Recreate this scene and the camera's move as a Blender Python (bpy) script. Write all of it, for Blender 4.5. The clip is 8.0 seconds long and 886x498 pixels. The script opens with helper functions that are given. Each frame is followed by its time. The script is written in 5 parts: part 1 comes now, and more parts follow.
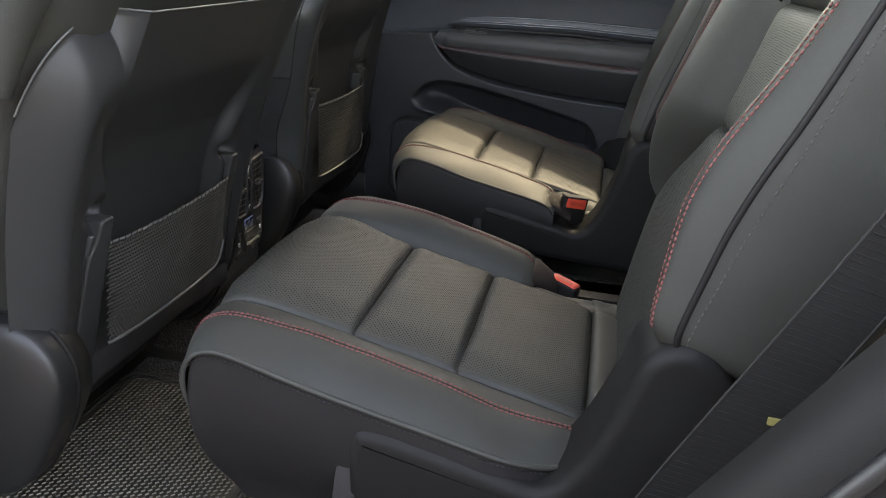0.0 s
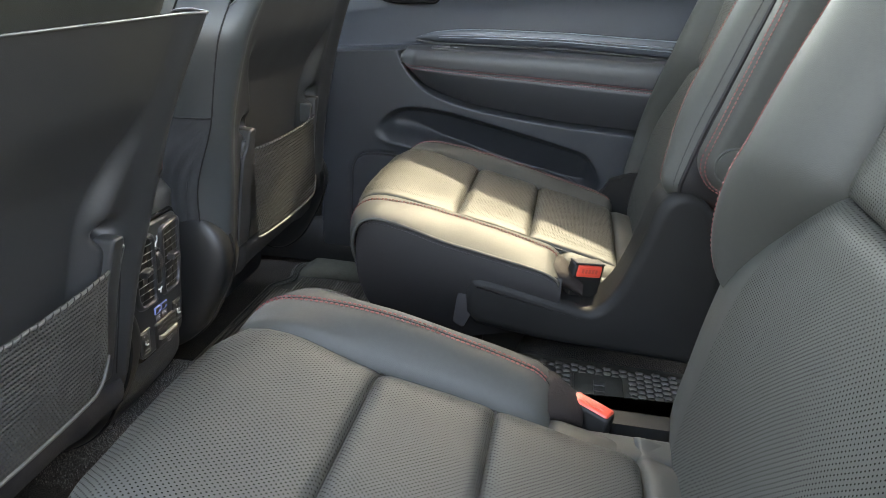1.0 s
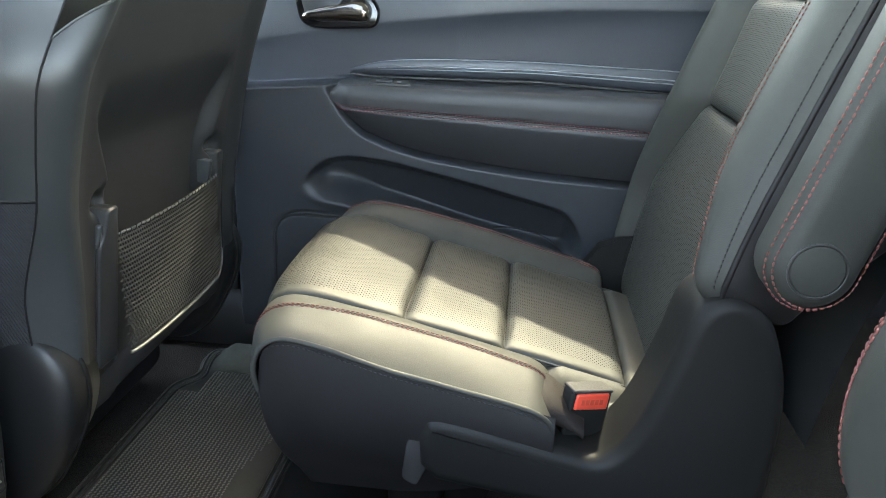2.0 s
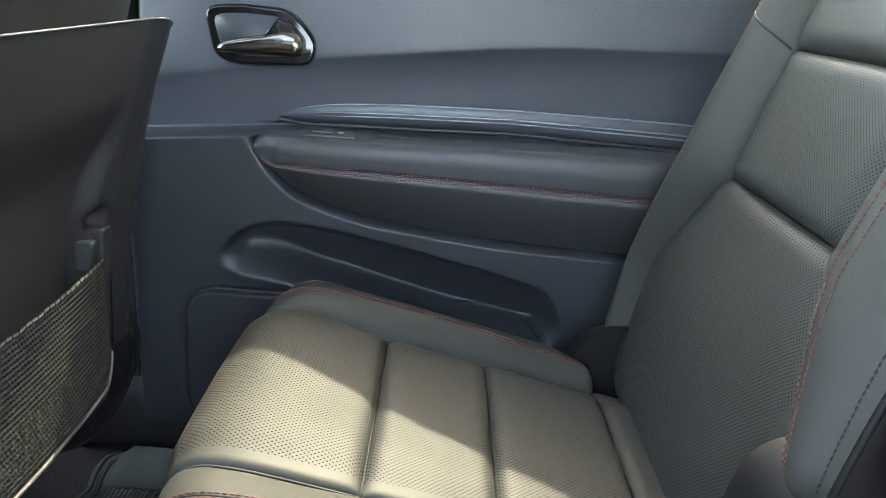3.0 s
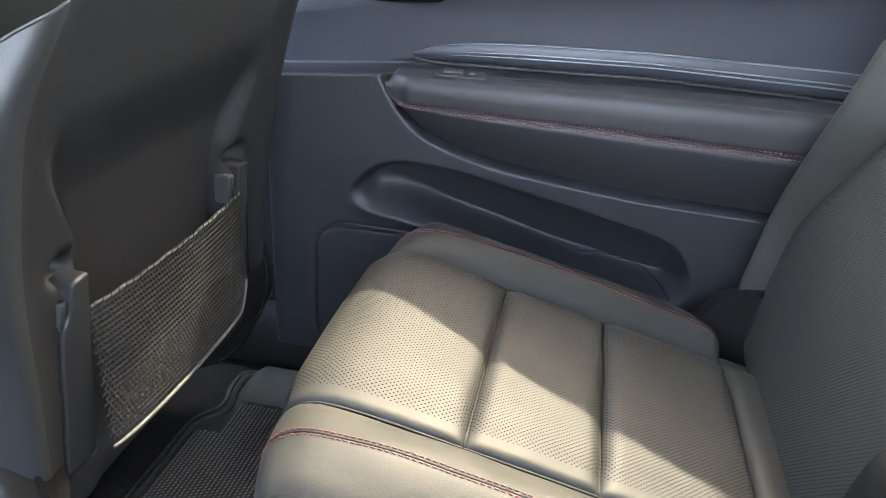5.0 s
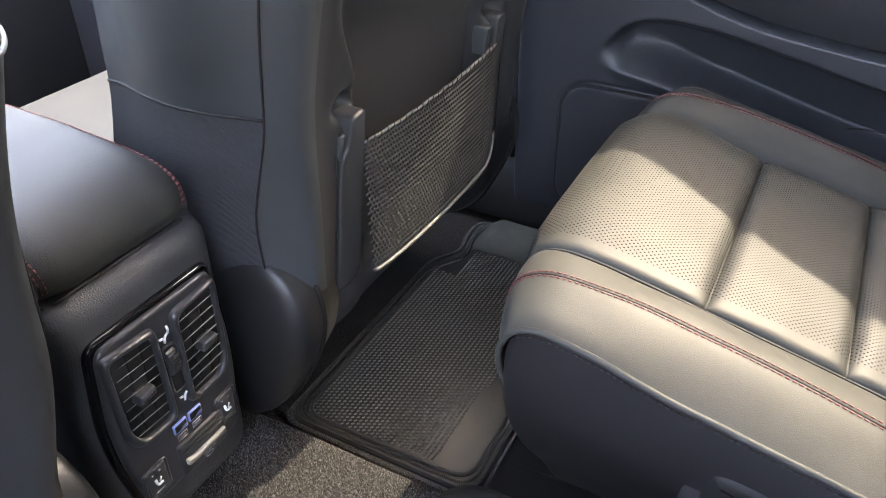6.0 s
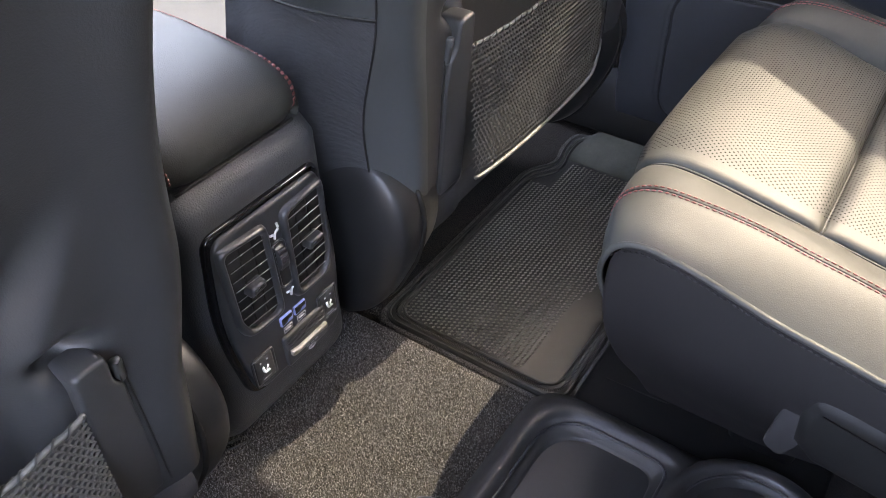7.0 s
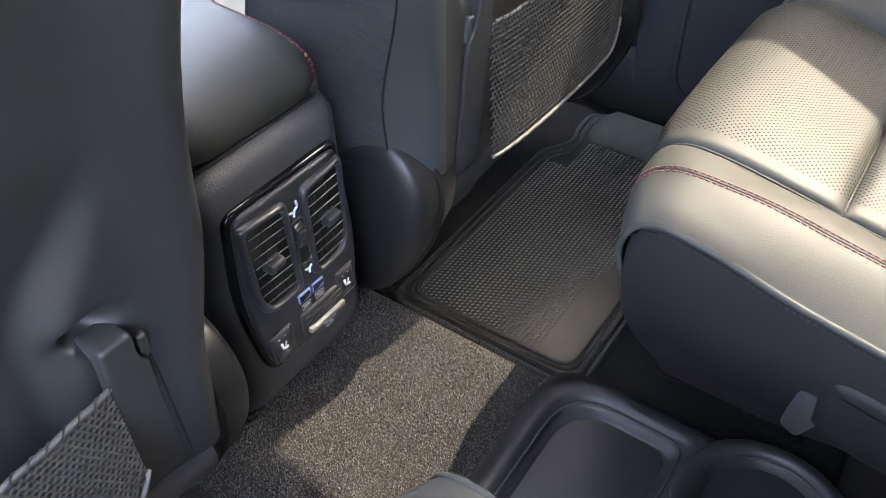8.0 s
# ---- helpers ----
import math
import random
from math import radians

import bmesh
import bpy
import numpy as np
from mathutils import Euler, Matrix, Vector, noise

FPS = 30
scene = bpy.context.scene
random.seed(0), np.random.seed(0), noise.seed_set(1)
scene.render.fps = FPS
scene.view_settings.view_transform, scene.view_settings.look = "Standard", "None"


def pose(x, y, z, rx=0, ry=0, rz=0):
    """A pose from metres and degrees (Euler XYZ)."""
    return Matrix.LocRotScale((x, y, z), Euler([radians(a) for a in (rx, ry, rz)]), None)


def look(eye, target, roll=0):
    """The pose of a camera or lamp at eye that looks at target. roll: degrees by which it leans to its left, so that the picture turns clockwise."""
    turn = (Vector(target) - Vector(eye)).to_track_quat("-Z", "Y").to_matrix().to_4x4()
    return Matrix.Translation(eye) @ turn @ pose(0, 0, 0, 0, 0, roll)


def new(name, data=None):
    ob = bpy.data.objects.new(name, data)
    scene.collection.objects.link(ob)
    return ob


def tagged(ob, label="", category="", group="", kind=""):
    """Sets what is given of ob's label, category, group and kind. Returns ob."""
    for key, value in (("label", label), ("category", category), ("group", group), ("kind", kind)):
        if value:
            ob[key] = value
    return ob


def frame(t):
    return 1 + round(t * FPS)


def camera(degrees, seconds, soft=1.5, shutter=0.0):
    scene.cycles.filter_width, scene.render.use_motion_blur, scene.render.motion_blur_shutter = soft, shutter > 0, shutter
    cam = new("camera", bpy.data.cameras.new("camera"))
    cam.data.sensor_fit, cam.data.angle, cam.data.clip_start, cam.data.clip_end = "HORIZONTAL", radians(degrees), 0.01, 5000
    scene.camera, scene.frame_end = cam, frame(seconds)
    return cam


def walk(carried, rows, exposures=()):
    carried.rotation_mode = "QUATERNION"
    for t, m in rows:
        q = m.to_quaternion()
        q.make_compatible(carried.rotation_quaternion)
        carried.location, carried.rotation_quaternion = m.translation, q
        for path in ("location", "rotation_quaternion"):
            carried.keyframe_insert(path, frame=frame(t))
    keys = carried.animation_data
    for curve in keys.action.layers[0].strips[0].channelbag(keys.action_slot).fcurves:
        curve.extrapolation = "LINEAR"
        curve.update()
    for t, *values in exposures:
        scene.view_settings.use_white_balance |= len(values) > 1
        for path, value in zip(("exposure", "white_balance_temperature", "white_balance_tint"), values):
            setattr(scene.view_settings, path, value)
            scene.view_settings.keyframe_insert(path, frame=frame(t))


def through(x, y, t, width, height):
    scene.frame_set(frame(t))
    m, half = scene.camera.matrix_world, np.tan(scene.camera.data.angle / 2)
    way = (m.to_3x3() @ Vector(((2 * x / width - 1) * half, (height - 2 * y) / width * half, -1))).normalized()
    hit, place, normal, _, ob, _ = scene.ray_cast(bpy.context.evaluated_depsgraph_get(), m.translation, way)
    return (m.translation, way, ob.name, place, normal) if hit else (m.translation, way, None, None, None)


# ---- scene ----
cam = camera(59.8, 8.0, soft=0.8)
PATH = [
    (0, (0.522, -1.259, 0.729), (0.191, 0.573, -0.002), 4.8),
    (0.5, (0.492, -1.119, 0.72), (0.184, 0.721, -0.002), 4.2),
    (1, (0.452, -0.91, 0.713), (0.182, 0.94, 0.002), 3.8),
    (1.5, (0.433, -0.734, 0.705), (0.205, 1.131, 0.018), 3.4),
    (2, (0.413, -0.561, 0.699), (0.249, 1.321, 0.041), 3.3),
    (3.3, (0.338, -0.258, 0.749), (0.389, 1.633, 0.101), 5.2),
    (3.5, (0.359, -0.245, 0.754), (0.377, 1.643, 0.095), 4.6),
    (4, (0.357, -0.246, 0.754), (0.385, 1.639, 0.086), 4.9),
    (4.2, (0.355, -0.247, 0.754), (0.367, 1.633, 0.071), 4.9),
    (5.3, (0.361, -0.293, 0.748), (-0.099, 1.417, -0.181), 3.5),
    (5.5, (0.357, -0.299, 0.746), (-0.203, 1.345, -0.246), 2.7),
    (6, (0.34, -0.311, 0.743), (-0.418, 1.138, -0.409), 0.5),
    (6.5, (0.331, -0.319, 0.743), (-0.512, 0.982, -0.521), -0.9),
    (7, (0.324, -0.322, 0.741), (-0.539, 0.896, -0.59), -1.6),
    (7.5, (0.323, -0.322, 0.74), (-0.556, 0.847, -0.623), -2.2),
    (8, (0.32, -0.326, 0.742), (-0.548, 0.844, -0.629), -2.0),
]
walk(cam, [(t, look(eye, target, roll)) for t, eye, target, roll in PATH],
     exposures=[(0, 4.38, 10900, 18), (0.2, 4.48, 10900, 18), (0.5, 5.53, 10400, 19), (1.0, 5.60, 10000, 14), (1.5, 5.76, 9600, 12), (2.0, 5.68, 9200, 9), (4.2, 5.62, 8900, 15), (5.4, 5.90, 8900, 21), (6.1, 5.92, 9000, 24), (6.5, 5.99, 9100, 26), (8, 5.99, 8600, 21)])

# ---- light ----
SUN = Vector((0.199, 0.611, 0.766)).normalized()      # towards the sun
world = bpy.data.worlds.new("sky")
scene.world = world
world.use_nodes = True
nt = world.node_tree
nt.nodes.clear()
w_out = nt.nodes.new("ShaderNodeOutputWorld")
w_bg = nt.nodes.new("ShaderNodeBackground")
w_sky = nt.nodes.new("ShaderNodeTexSky")
w_sky.sky_type = 'NISHITA'
w_sky.sun_disc = False
w_sky.dust_density = 1.3
w_sky.ozone_density = 0.6
w_sky.sun_elevation = math.asin(SUN.z)
w_sky.sun_rotation = math.atan2(SUN.x, SUN.y)
w_bg.inputs["Strength"].default_value = 0.15
nt.links.new(w_sky.outputs[0], w_bg.inputs[0])
nt.links.new(w_bg.outputs[0], w_out.inputs[0])
sun_data = bpy.data.lights.new("sun", 'SUN')
sun_data.energy = 0.39
sun_data.angle = radians(0.6)
sun_data.color = (1.0, 1.0, 0.98)
sun = new("sun", sun_data)
sun.matrix_basis = look((3 * SUN.x, 3 * SUN.y, 3 * SUN.z), (0, 0, 0))

# ---- materials ----
def material(name):
    m = bpy.data.materials.new(name)
    m.use_nodes = True
    t = m.node_tree
    return m, t, t.nodes["Principled BSDF"]


def nd(t, kind, **inputs):
    n = t.nodes.new(kind)
    for k, v in inputs.items():
        n.inputs[k].default_value = v
    return n


def surface(name, color, rough, fine=900.0, fine_h=0.15, broad=14.0, vary=0.18, metal=0.0, spec=0.5, voronoi=False, dist=0.0006, coat=0.0, wrinkle=0.0):
    """Coloured surface with grain relief, broad tone variation and uneven gloss."""
    m, t, b = material(name)
    co = nd(t, "ShaderNodeTexCoord")
    n1 = nd(t, "ShaderNodeTexNoise", Scale=broad, Detail=6.0, Roughness=0.6)
    t.links.new(co.outputs["Object"], n1.inputs["Vector"])
    n3 = nd(t, "ShaderNodeTexNoise", Scale=fine * 0.35, Detail=3.0)
    t.links.new(co.outputs["Object"], n3.inputs["Vector"])
    mixf = nd(t, "ShaderNodeMath")
    mixf.operation = 'MULTIPLY_ADD'
    mixf.inputs[1].default_value = 0.35
    t.links.new(n3.outputs[0], mixf.inputs[0])
    t.links.new(n1.outputs[0], mixf.inputs[2])
    ramp = nd(t, "ShaderNodeValToRGB")
    ramp.color_ramp.elements[0].position = 0.35
    ramp.color_ramp.elements[1].position = 1.0
    lo = [c * (1 - vary) for c in color]
    hi = [min(1, c * (1 + vary)) for c in color]
    ramp.color_ramp.elements[0].color = (*lo, 1)
    ramp.color_ramp.elements[1].color = (*hi, 1)
    t.links.new(mixf.outputs[0], ramp.inputs[0])
    t.links.new(ramp.outputs[0], b.inputs["Base Color"])
    rr = nd(t, "ShaderNodeMapRange")
    rr.inputs["To Min"].default_value = max(0.02, rough - 0.07)
    rr.inputs["To Max"].default_value = min(1.0, rough + 0.07)
    t.links.new(n1.outputs[0], rr.inputs[0])
    t.links.new(rr.outputs[0], b.inputs["Roughness"])
    b.inputs["Metallic"].default_value = metal
    b.inputs["Specular IOR Level"].default_value = spec
    b.inputs["Coat Weight"].default_value = coat
    if fine_h:
        if voronoi:
            n2 = nd(t, "ShaderNodeTexVoronoi", Scale=fine)
            n2.feature = 'DISTANCE_TO_EDGE'
        else:
            n2 = nd(t, "ShaderNodeTexNoise", Scale=fine, Detail=3.0)
        t.links.new(co.outputs["Object"], n2.inputs["Vector"])
        bp = nd(t, "ShaderNodeBump", Strength=fine_h, Distance=dist)
        t.links.new(n2.outputs[0], bp.inputs["Height"])
        t.links.new(bp.outputs[0], b.inputs["Normal"])
        if wrinkle:
            n4 = nd(t, "ShaderNodeTexNoise", Scale=26.0, Detail=5.0, Roughness=0.55, Distortion=0.6)
            t.links.new(co.outputs["Object"], n4.inputs["Vector"])
            bw = nd(t, "ShaderNodeBump", Strength=wrinkle, Distance=0.004)
            t.links.new(n4.outputs[0], bw.inputs["Height"])
            t.links.new(bw.outputs[0], bp.inputs["Normal"])
    return m


def perforated(name, color, rough, pitch=0.0047, limit=1.0):
    """Leather with staggered rows of small holes."""
    m = surface(name, color, rough, fine=700, fine_h=0.12, voronoi=True, vary=0.14, wrinkle=0.05)
    t = m.node_tree
    b = t.nodes["Principled BSDF"]
    co = nd(t, "ShaderNodeTexCoord")
    sep = nd(t, "ShaderNodeSeparateXYZ")
    t.links.new(co.outputs["UV"], sep.inputs[0])

    def op(kind, a, bb=None):
        n = nd(t, "ShaderNodeMath")
        n.operation = kind
        for i, v in enumerate((a, bb)):
            if v is None:
                continue
            if isinstance(v, float):
                n.inputs[i].default_value = v
            else:
                t.links.new(v, n.inputs[i])
        return n.outputs[0]
    k = 2 * math.pi / pitch
    a = op('COSINE', op('MULTIPLY', sep.outputs[0], k / 2))
    c = op('COSINE', op('MULTIPLY', sep.outputs[1], k / 2))
    prod = op('ABSOLUTE', op('MULTIPLY', a, c))
    a2 = op('SINE', op('MULTIPLY', sep.outputs[0], k / 2))
    c2 = op('SINE', op('MULTIPLY', sep.outputs[1], k / 2))
    prod2 = op('ABSOLUTE', op('MULTIPLY', a2, c2))
    hole = op('MAXIMUM', prod, prod2)
    if limit < 1.0:
        hole = op('MULTIPLY', hole, op('LESS_THAN', op('ABSOLUTE', sep.outputs[1]), limit))
    edge = nd(t, "ShaderNodeMapRange")
    edge.inputs["From Min"].default_value = 0.875
    edge.inputs["From Max"].default_value = 0.94
    t.links.new(hole, edge.inputs[0])
    mix = nd(t, "ShaderNodeMix")
    mix.data_type = 'RGBA'
    old = b.inputs["Base Color"].links[0].from_socket
    t.links.new(edge.outputs[0], mix.inputs[0])
    t.links.new(old, mix.inputs[6])
    mix.inputs[7].default_value = (0.006, 0.0055, 0.005, 1)
    t.links.new(mix.outputs[2], b.inputs["Base Color"])
    inv = op('SUBTRACT', 1.0, edge.outputs[0])
    t.links.new(op('MULTIPLY', inv, 0.32), b.inputs["Specular IOR Level"])
    bp = nd(t, "ShaderNodeBump", Strength=0.6, Distance=0.0008)
    t.links.new(inv, bp.inputs["Height"])
    t.links.new(b.inputs["Normal"].links[0].from_socket, bp.inputs["Normal"])
    t.links.new(bp.outputs[0], b.inputs["Normal"])
    return m


def carpet(name, dark, light):
    m, t, b = material(name)
    co = nd(t, "ShaderNodeTexCoord")
    n1 = nd(t, "ShaderNodeTexNoise", Scale=650.0, Detail=2.0)
    n2 = nd(t, "ShaderNodeTexNoise", Scale=9.0, Detail=4.0)
    for n in (n1, n2):
        t.links.new(co.outputs["Object"], n.inputs["Vector"])
    add = nd(t, "ShaderNodeMath")
    add.operation = 'MULTIPLY_ADD'
    add.inputs[1].default_value = 0.25
    t.links.new(n2.outputs[0], add.inputs[0])
    t.links.new(n1.outputs[0], add.inputs[2])
    ramp = nd(t, "ShaderNodeValToRGB")
    ramp.color_ramp.elements[0].position = 0.45
    ramp.color_ramp.elements[1].position = 0.8
    ramp.color_ramp.elements[0].color = (*dark, 1)
    ramp.color_ramp.elements[1].color = (*light, 1)
    t.links.new(add.outputs[0], ramp.inputs[0])
    t.links.new(ramp.outputs[0], b.inputs["Base Color"])
    b.inputs["Roughness"].default_value = 0.95
    b.inputs["Specular IOR Level"].default_value = 0.15
    bp = nd(t, "ShaderNodeBump", Strength=1.0, Distance=0.003)
    t.links.new(n1.outputs[0], bp.inputs["Height"])
    t.links.new(bp.outputs[0], b.inputs["Normal"])
    return m


def twill(name, color):
    """Cloth with fine slanting ribs."""
    m = surface(name, color, 0.85, fine=700, fine_h=0.5, vary=0.2, spec=0.2)
    t = m.node_tree
    b = t.nodes["Principled BSDF"]
    co = nd(t, "ShaderNodeTexCoord")
    wv = nd(t, "ShaderNodeTexWave", Scale=380.0, Distortion=0.6, Detail=1.0)
    wv.bands_direction = 'DIAGONAL'
    t.links.new(co.outputs["Object"], wv.inputs["Vector"])
    bp = nd(t, "ShaderNodeBump", Strength=0.8, Distance=0.001)
    t.links.new(wv.outputs["Fac"], bp.inputs["Height"])
    t.links.new(b.inputs["Normal"].links[0].from_socket, bp.inputs["Normal"])
    t.links.new(bp.outputs[0], b.inputs["Normal"])
    return m


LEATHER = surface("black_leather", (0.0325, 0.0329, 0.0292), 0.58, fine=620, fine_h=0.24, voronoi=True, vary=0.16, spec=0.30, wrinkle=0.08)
PERF = perforated("perforated_leather", (0.0365, 0.037, 0.0328), 0.58, 0.0047, 0.139)
PERF_MID = perforated("leather_perforated_in_the_middle", (0.0365, 0.037, 0.0328), 0.58, 0.0047, 0.19)
SHIELD = surface("shield_plastic", (0.0100, 0.0098, 0.0096), 0.52, fine=1100, fine_h=0.2, vary=0.12, spec=0.15)
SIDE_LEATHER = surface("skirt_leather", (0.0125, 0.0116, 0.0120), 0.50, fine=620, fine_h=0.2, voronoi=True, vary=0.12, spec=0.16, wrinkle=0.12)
PLASTIC = surface("grained_plastic", (0.043, 0.045, 0.048), 0.40, fine=420, fine_h=0.9, voronoi=True, vary=0.1)
DARK_PLASTIC = surface("dark_plastic", (0.030, 0.030, 0.0305), 0.38, fine=1100, fine_h=0.2, vary=0.12)
DOOR_SKIN = surface("soft_door_vinyl", (0.036, 0.0415, 0.0525), 0.46, fine=420, fine_h=0.42, voronoi=True, vary=0.08)
SHELL_M = surface("seat_shell_plastic", (0.040, 0.044, 0.0455), 0.37, fine=1200, fine_h=0.18, vary=0.1)
CLOTH = surface("woven_cloth", (0.034, 0.034, 0.036), 0.85, fine=700, fine_h=0.9, vary=0.25, spec=0.2)
TWILL = twill("ribbed_cloth", (0.050, 0.052, 0.056))
SLEEVE = surface("elastic_sleeve", (0.016, 0.0115, 0.0105), 0.8, fine=900, fine_h=0.6, vary=0.3, spec=0.25, wrinkle=0.8)
WEB = surface("belt_webbing", (0.018, 0.017, 0.017), 0.7, fine=1500, fine_h=0.4, vary=0.2, spec=0.3)
RED = surface("red_thread", (0.165, 0.046, 0.042), 0.7, fine=2500, fine_h=0.4, vary=0.3)
BLACK_THREAD = surface("black_thread", (0.012, 0.012, 0.012), 0.7, fine=2500, fine_h=0.4)
BROWN_THREAD = surface("brown_thread", (0.115, 0.034, 0.028), 0.7, fine=2500, fine_h=0.4)
GREY_THREAD = surface("grey_thread", (0.058, 0.058, 0.055), 0.7, fine=2500, fine_h=0.4)
NET = surface("elastic_net", (0.050, 0.048, 0.0435), 0.8, fine=2500, fine_h=0.4, vary=0.3, spec=0.1)
ROD = surface("net_edge_binding", (0.085, 0.084, 0.078), 0.6, fine=2500, fine_h=0.3)
HEM = surface("elastic_cord", (0.012, 0.012, 0.012), 0.65, fine=2500, fine_h=0.4)
# shell plastic again, darker: the weaker light on the back is in the colour
SHELL_SHADED = surface("shaded_shell_plastic", (0.027, 0.0275, 0.0283), 0.43, fine=900, fine_h=0.2, vary=0.12, spec=0.34)
STRUT = surface("strut_plastic", (0.030, 0.031, 0.032), 0.42, fine=1100, fine_h=0.18, vary=0.1, spec=0.4)
GLOSS = surface("gloss_black", (0.006, 0.006, 0.007), 0.08, fine_h=0, vary=0.05, spec=0.4)
SATIN = surface("brushed_trim", (0.42, 0.45, 0.50), 0.40, fine=300, fine_h=0.08, metal=0.85, vary=0.1)
TRIM_DARK = surface("dark_trim", (0.050, 0.056, 0.068), 0.42, fine=300, fine_h=0.08, metal=0.2, vary=0.1)
CHROME = surface("dark_chrome", (0.26, 0.235, 0.22), 0.12, fine_h=0, metal=1.0, vary=0.04)
RUBBER = surface("rubber_mat", (0.027, 0.0265, 0.0225), 0.42, fine=900, fine_h=0.2, vary=0.25)
# ribs much paler than the tread they stand on
RIB = surface("pale_rubber_ribs", (0.150, 0.142, 0.122), 0.34, fine=900, fine_h=0.2, vary=0.3, broad=30)
CARPET = carpet("loop_carpet", (0.006, 0.0055, 0.005), (0.070, 0.062, 0.054))
BUTTON_RED = surface("red_button", (0.62, 0.06, 0.035), 0.4, fine=600, fine_h=0.05, vary=0.08)
BUTTON_DARK = surface("darker_red_print", (0.42, 0.05, 0.03), 0.5, fine_h=0)
WHITE_INK = surface("white_print", (0.75, 0.75, 0.75), 0.5, fine_h=0, vary=0.03)
BLUE_INK = surface("blue_print", (0.15, 0.20, 0.42), 0.5, fine_h=0, vary=0.03)
LABEL_TAN = surface("tan_label_bar", (0.25, 0.235, 0.19), 0.5, fine=400, fine_h=0.1)
HINGE = surface("satin_plastic", (0.011, 0.0113, 0.0118), 0.42, fine=1100, fine_h=0.15, vary=0.12)
WELT = surface("pale_welt", (0.09, 0.09, 0.087), 0.4, fine=900, fine_h=0.1)
TAB = surface("grey_tab", (0.020, 0.018, 0.019), 0.75, fine=1600, fine_h=0.5)
YELLOW = surface("yellow_label", (0.24, 0.20, 0.07), 0.6, fine=500, fine_h=0.1)
# near-black for seams and grooves, and for painted shade in flat openings
GAP_BLACK = surface("black_for_gaps_and_hollows", (0.004, 0.004, 0.004), 0.7, fine_h=0)
HEADLINER = surface("headliner", (0.62, 0.605, 0.575), 0.9, fine=900, fine_h=0.3)
PAINT = surface("car_body_paint", (0.05, 0.05, 0.055), 0.3, fine_h=0, coat=0.6)
ASPHALT = surface("grey_asphalt", (0.075, 0.074, 0.072), 0.9, fine=60, fine_h=0.8, broad=0.7, dist=0.01)


# ---- mesh helpers ----
def thing(name, base, label, category, group="", kind=""):
    e = new(name)
    e.matrix_basis = Matrix.Translation(base)
    return tagged(e, label, category, group, kind)


def part(name, bm, mat, parent=None, label="", smooth=50):
    for f in bm.faces:
        f.smooth = True
    if smooth < 180:
        lim = radians(smooth)
        for e in bm.edges:
            if len(e.link_faces) == 2 and e.calc_face_angle(0) > lim:
                e.smooth = False
    me = bpy.data.meshes.new(name)
    bm.to_mesh(me)
    bm.free()
    me.materials.append(mat)
    ob = new(name, me)
    if parent:
        ob.parent = parent
        if parent.type == 'EMPTY':
            ob.matrix_parent_inverse = Matrix.Translation(-parent.location)
    if label:
        tagged(ob, label)
    return ob


def sheet(fn, us, vs, uv=None):
    """A grid surface from fn(u, v)."""
    bm = bmesh.new()
    rows = [[bm.verts.new(fn(u, v)) for v in vs] for u in us]
    lay = bm.loops.layers.uv.new("uv") if uv else None
    for i in range(len(us) - 1):
        for j in range(len(vs) - 1):
            f = bm.faces.new((rows[i][j], rows[i + 1][j], rows[i + 1][j + 1], rows[i][j + 1]))
            if uv:
                for l, (a, b) in zip(f.loops, ((i, j), (i + 1, j), (i + 1, j + 1), (i, j + 1))):
                    l[lay].uv = uv(us[a], vs[b])
    return bm


def loft(rings, close=True, caps=True):
    bm = bmesh.new()
    vs = [[bm.verts.new(p) for p in r] for r in rings]
    n = len(vs[0])
    for a, b in zip(vs, vs[1:]):
        for j in range(n if close else n - 1):
            k = (j + 1) % n
            bm.faces.new((a[j], a[k], b[k], b[j]))
    if caps:
        bm.faces.new(vs[0][::-1])
        bm.faces.new(vs[-1])
    bmesh.ops.recalc_face_normals(bm, faces=bm.faces)
    return bm


def tube(pts, r, n=8, bm=None, closed=False):
    bm = bm or bmesh.new()
    pts = [Vector(p) for p in pts]
    m = len(pts)
    rings = []
    for i, p in enumerate(pts):
        a = pts[(i - 1) % m] if closed or i else p
        b = pts[(i + 1) % m] if closed or i < m - 1 else p
        d = (b - a).normalized()
        s = d.cross(Vector((0, 0, 1)))
        if s.length < 0.05:
            s = d.cross(Vector((0, 1, 0)))
        s.normalize()
        u = s.cross(d)
        rr = r(i / (m - 1)) if callable(r) else r
        rings.append([bm.verts.new(p + rr * (math.cos(2 * math.pi * k / n) * s + math.sin(2 * math.pi * k / n) * u)) for k in range(n)])
    for i in range(m if closed else m - 1):
        a, b = rings[i], rings[(i + 1) % m]
        for k in range(n):
            bm.faces.new((a[k], a[(k + 1) % n], b[(k + 1) % n], b[k]))
    if not closed:
        bm.faces.new(rings[0][::-1])
        bm.faces.new(rings[-1])
    return bm


def smooth_line(pts, n=8):
    """Catmull-Rom through the points."""
    pts = [Vector(p) for p in pts]
    q = [2 * pts[0] - pts[1]] + pts + [2 * pts[-1] - pts[-2]]
    out = []
    for i in range(1, len(q) - 2):
        for k in range(n):
            t = k / n
            a, b, c, d = q[i - 1:i + 3]
            out.append(0.5 * (2 * b + (c - a) * t + (2 * a - 5 * b + 4 * c - d) * t * t + (3 * b - a - 3 * c + d) * t ** 3))
    return out + [pts[-1]]


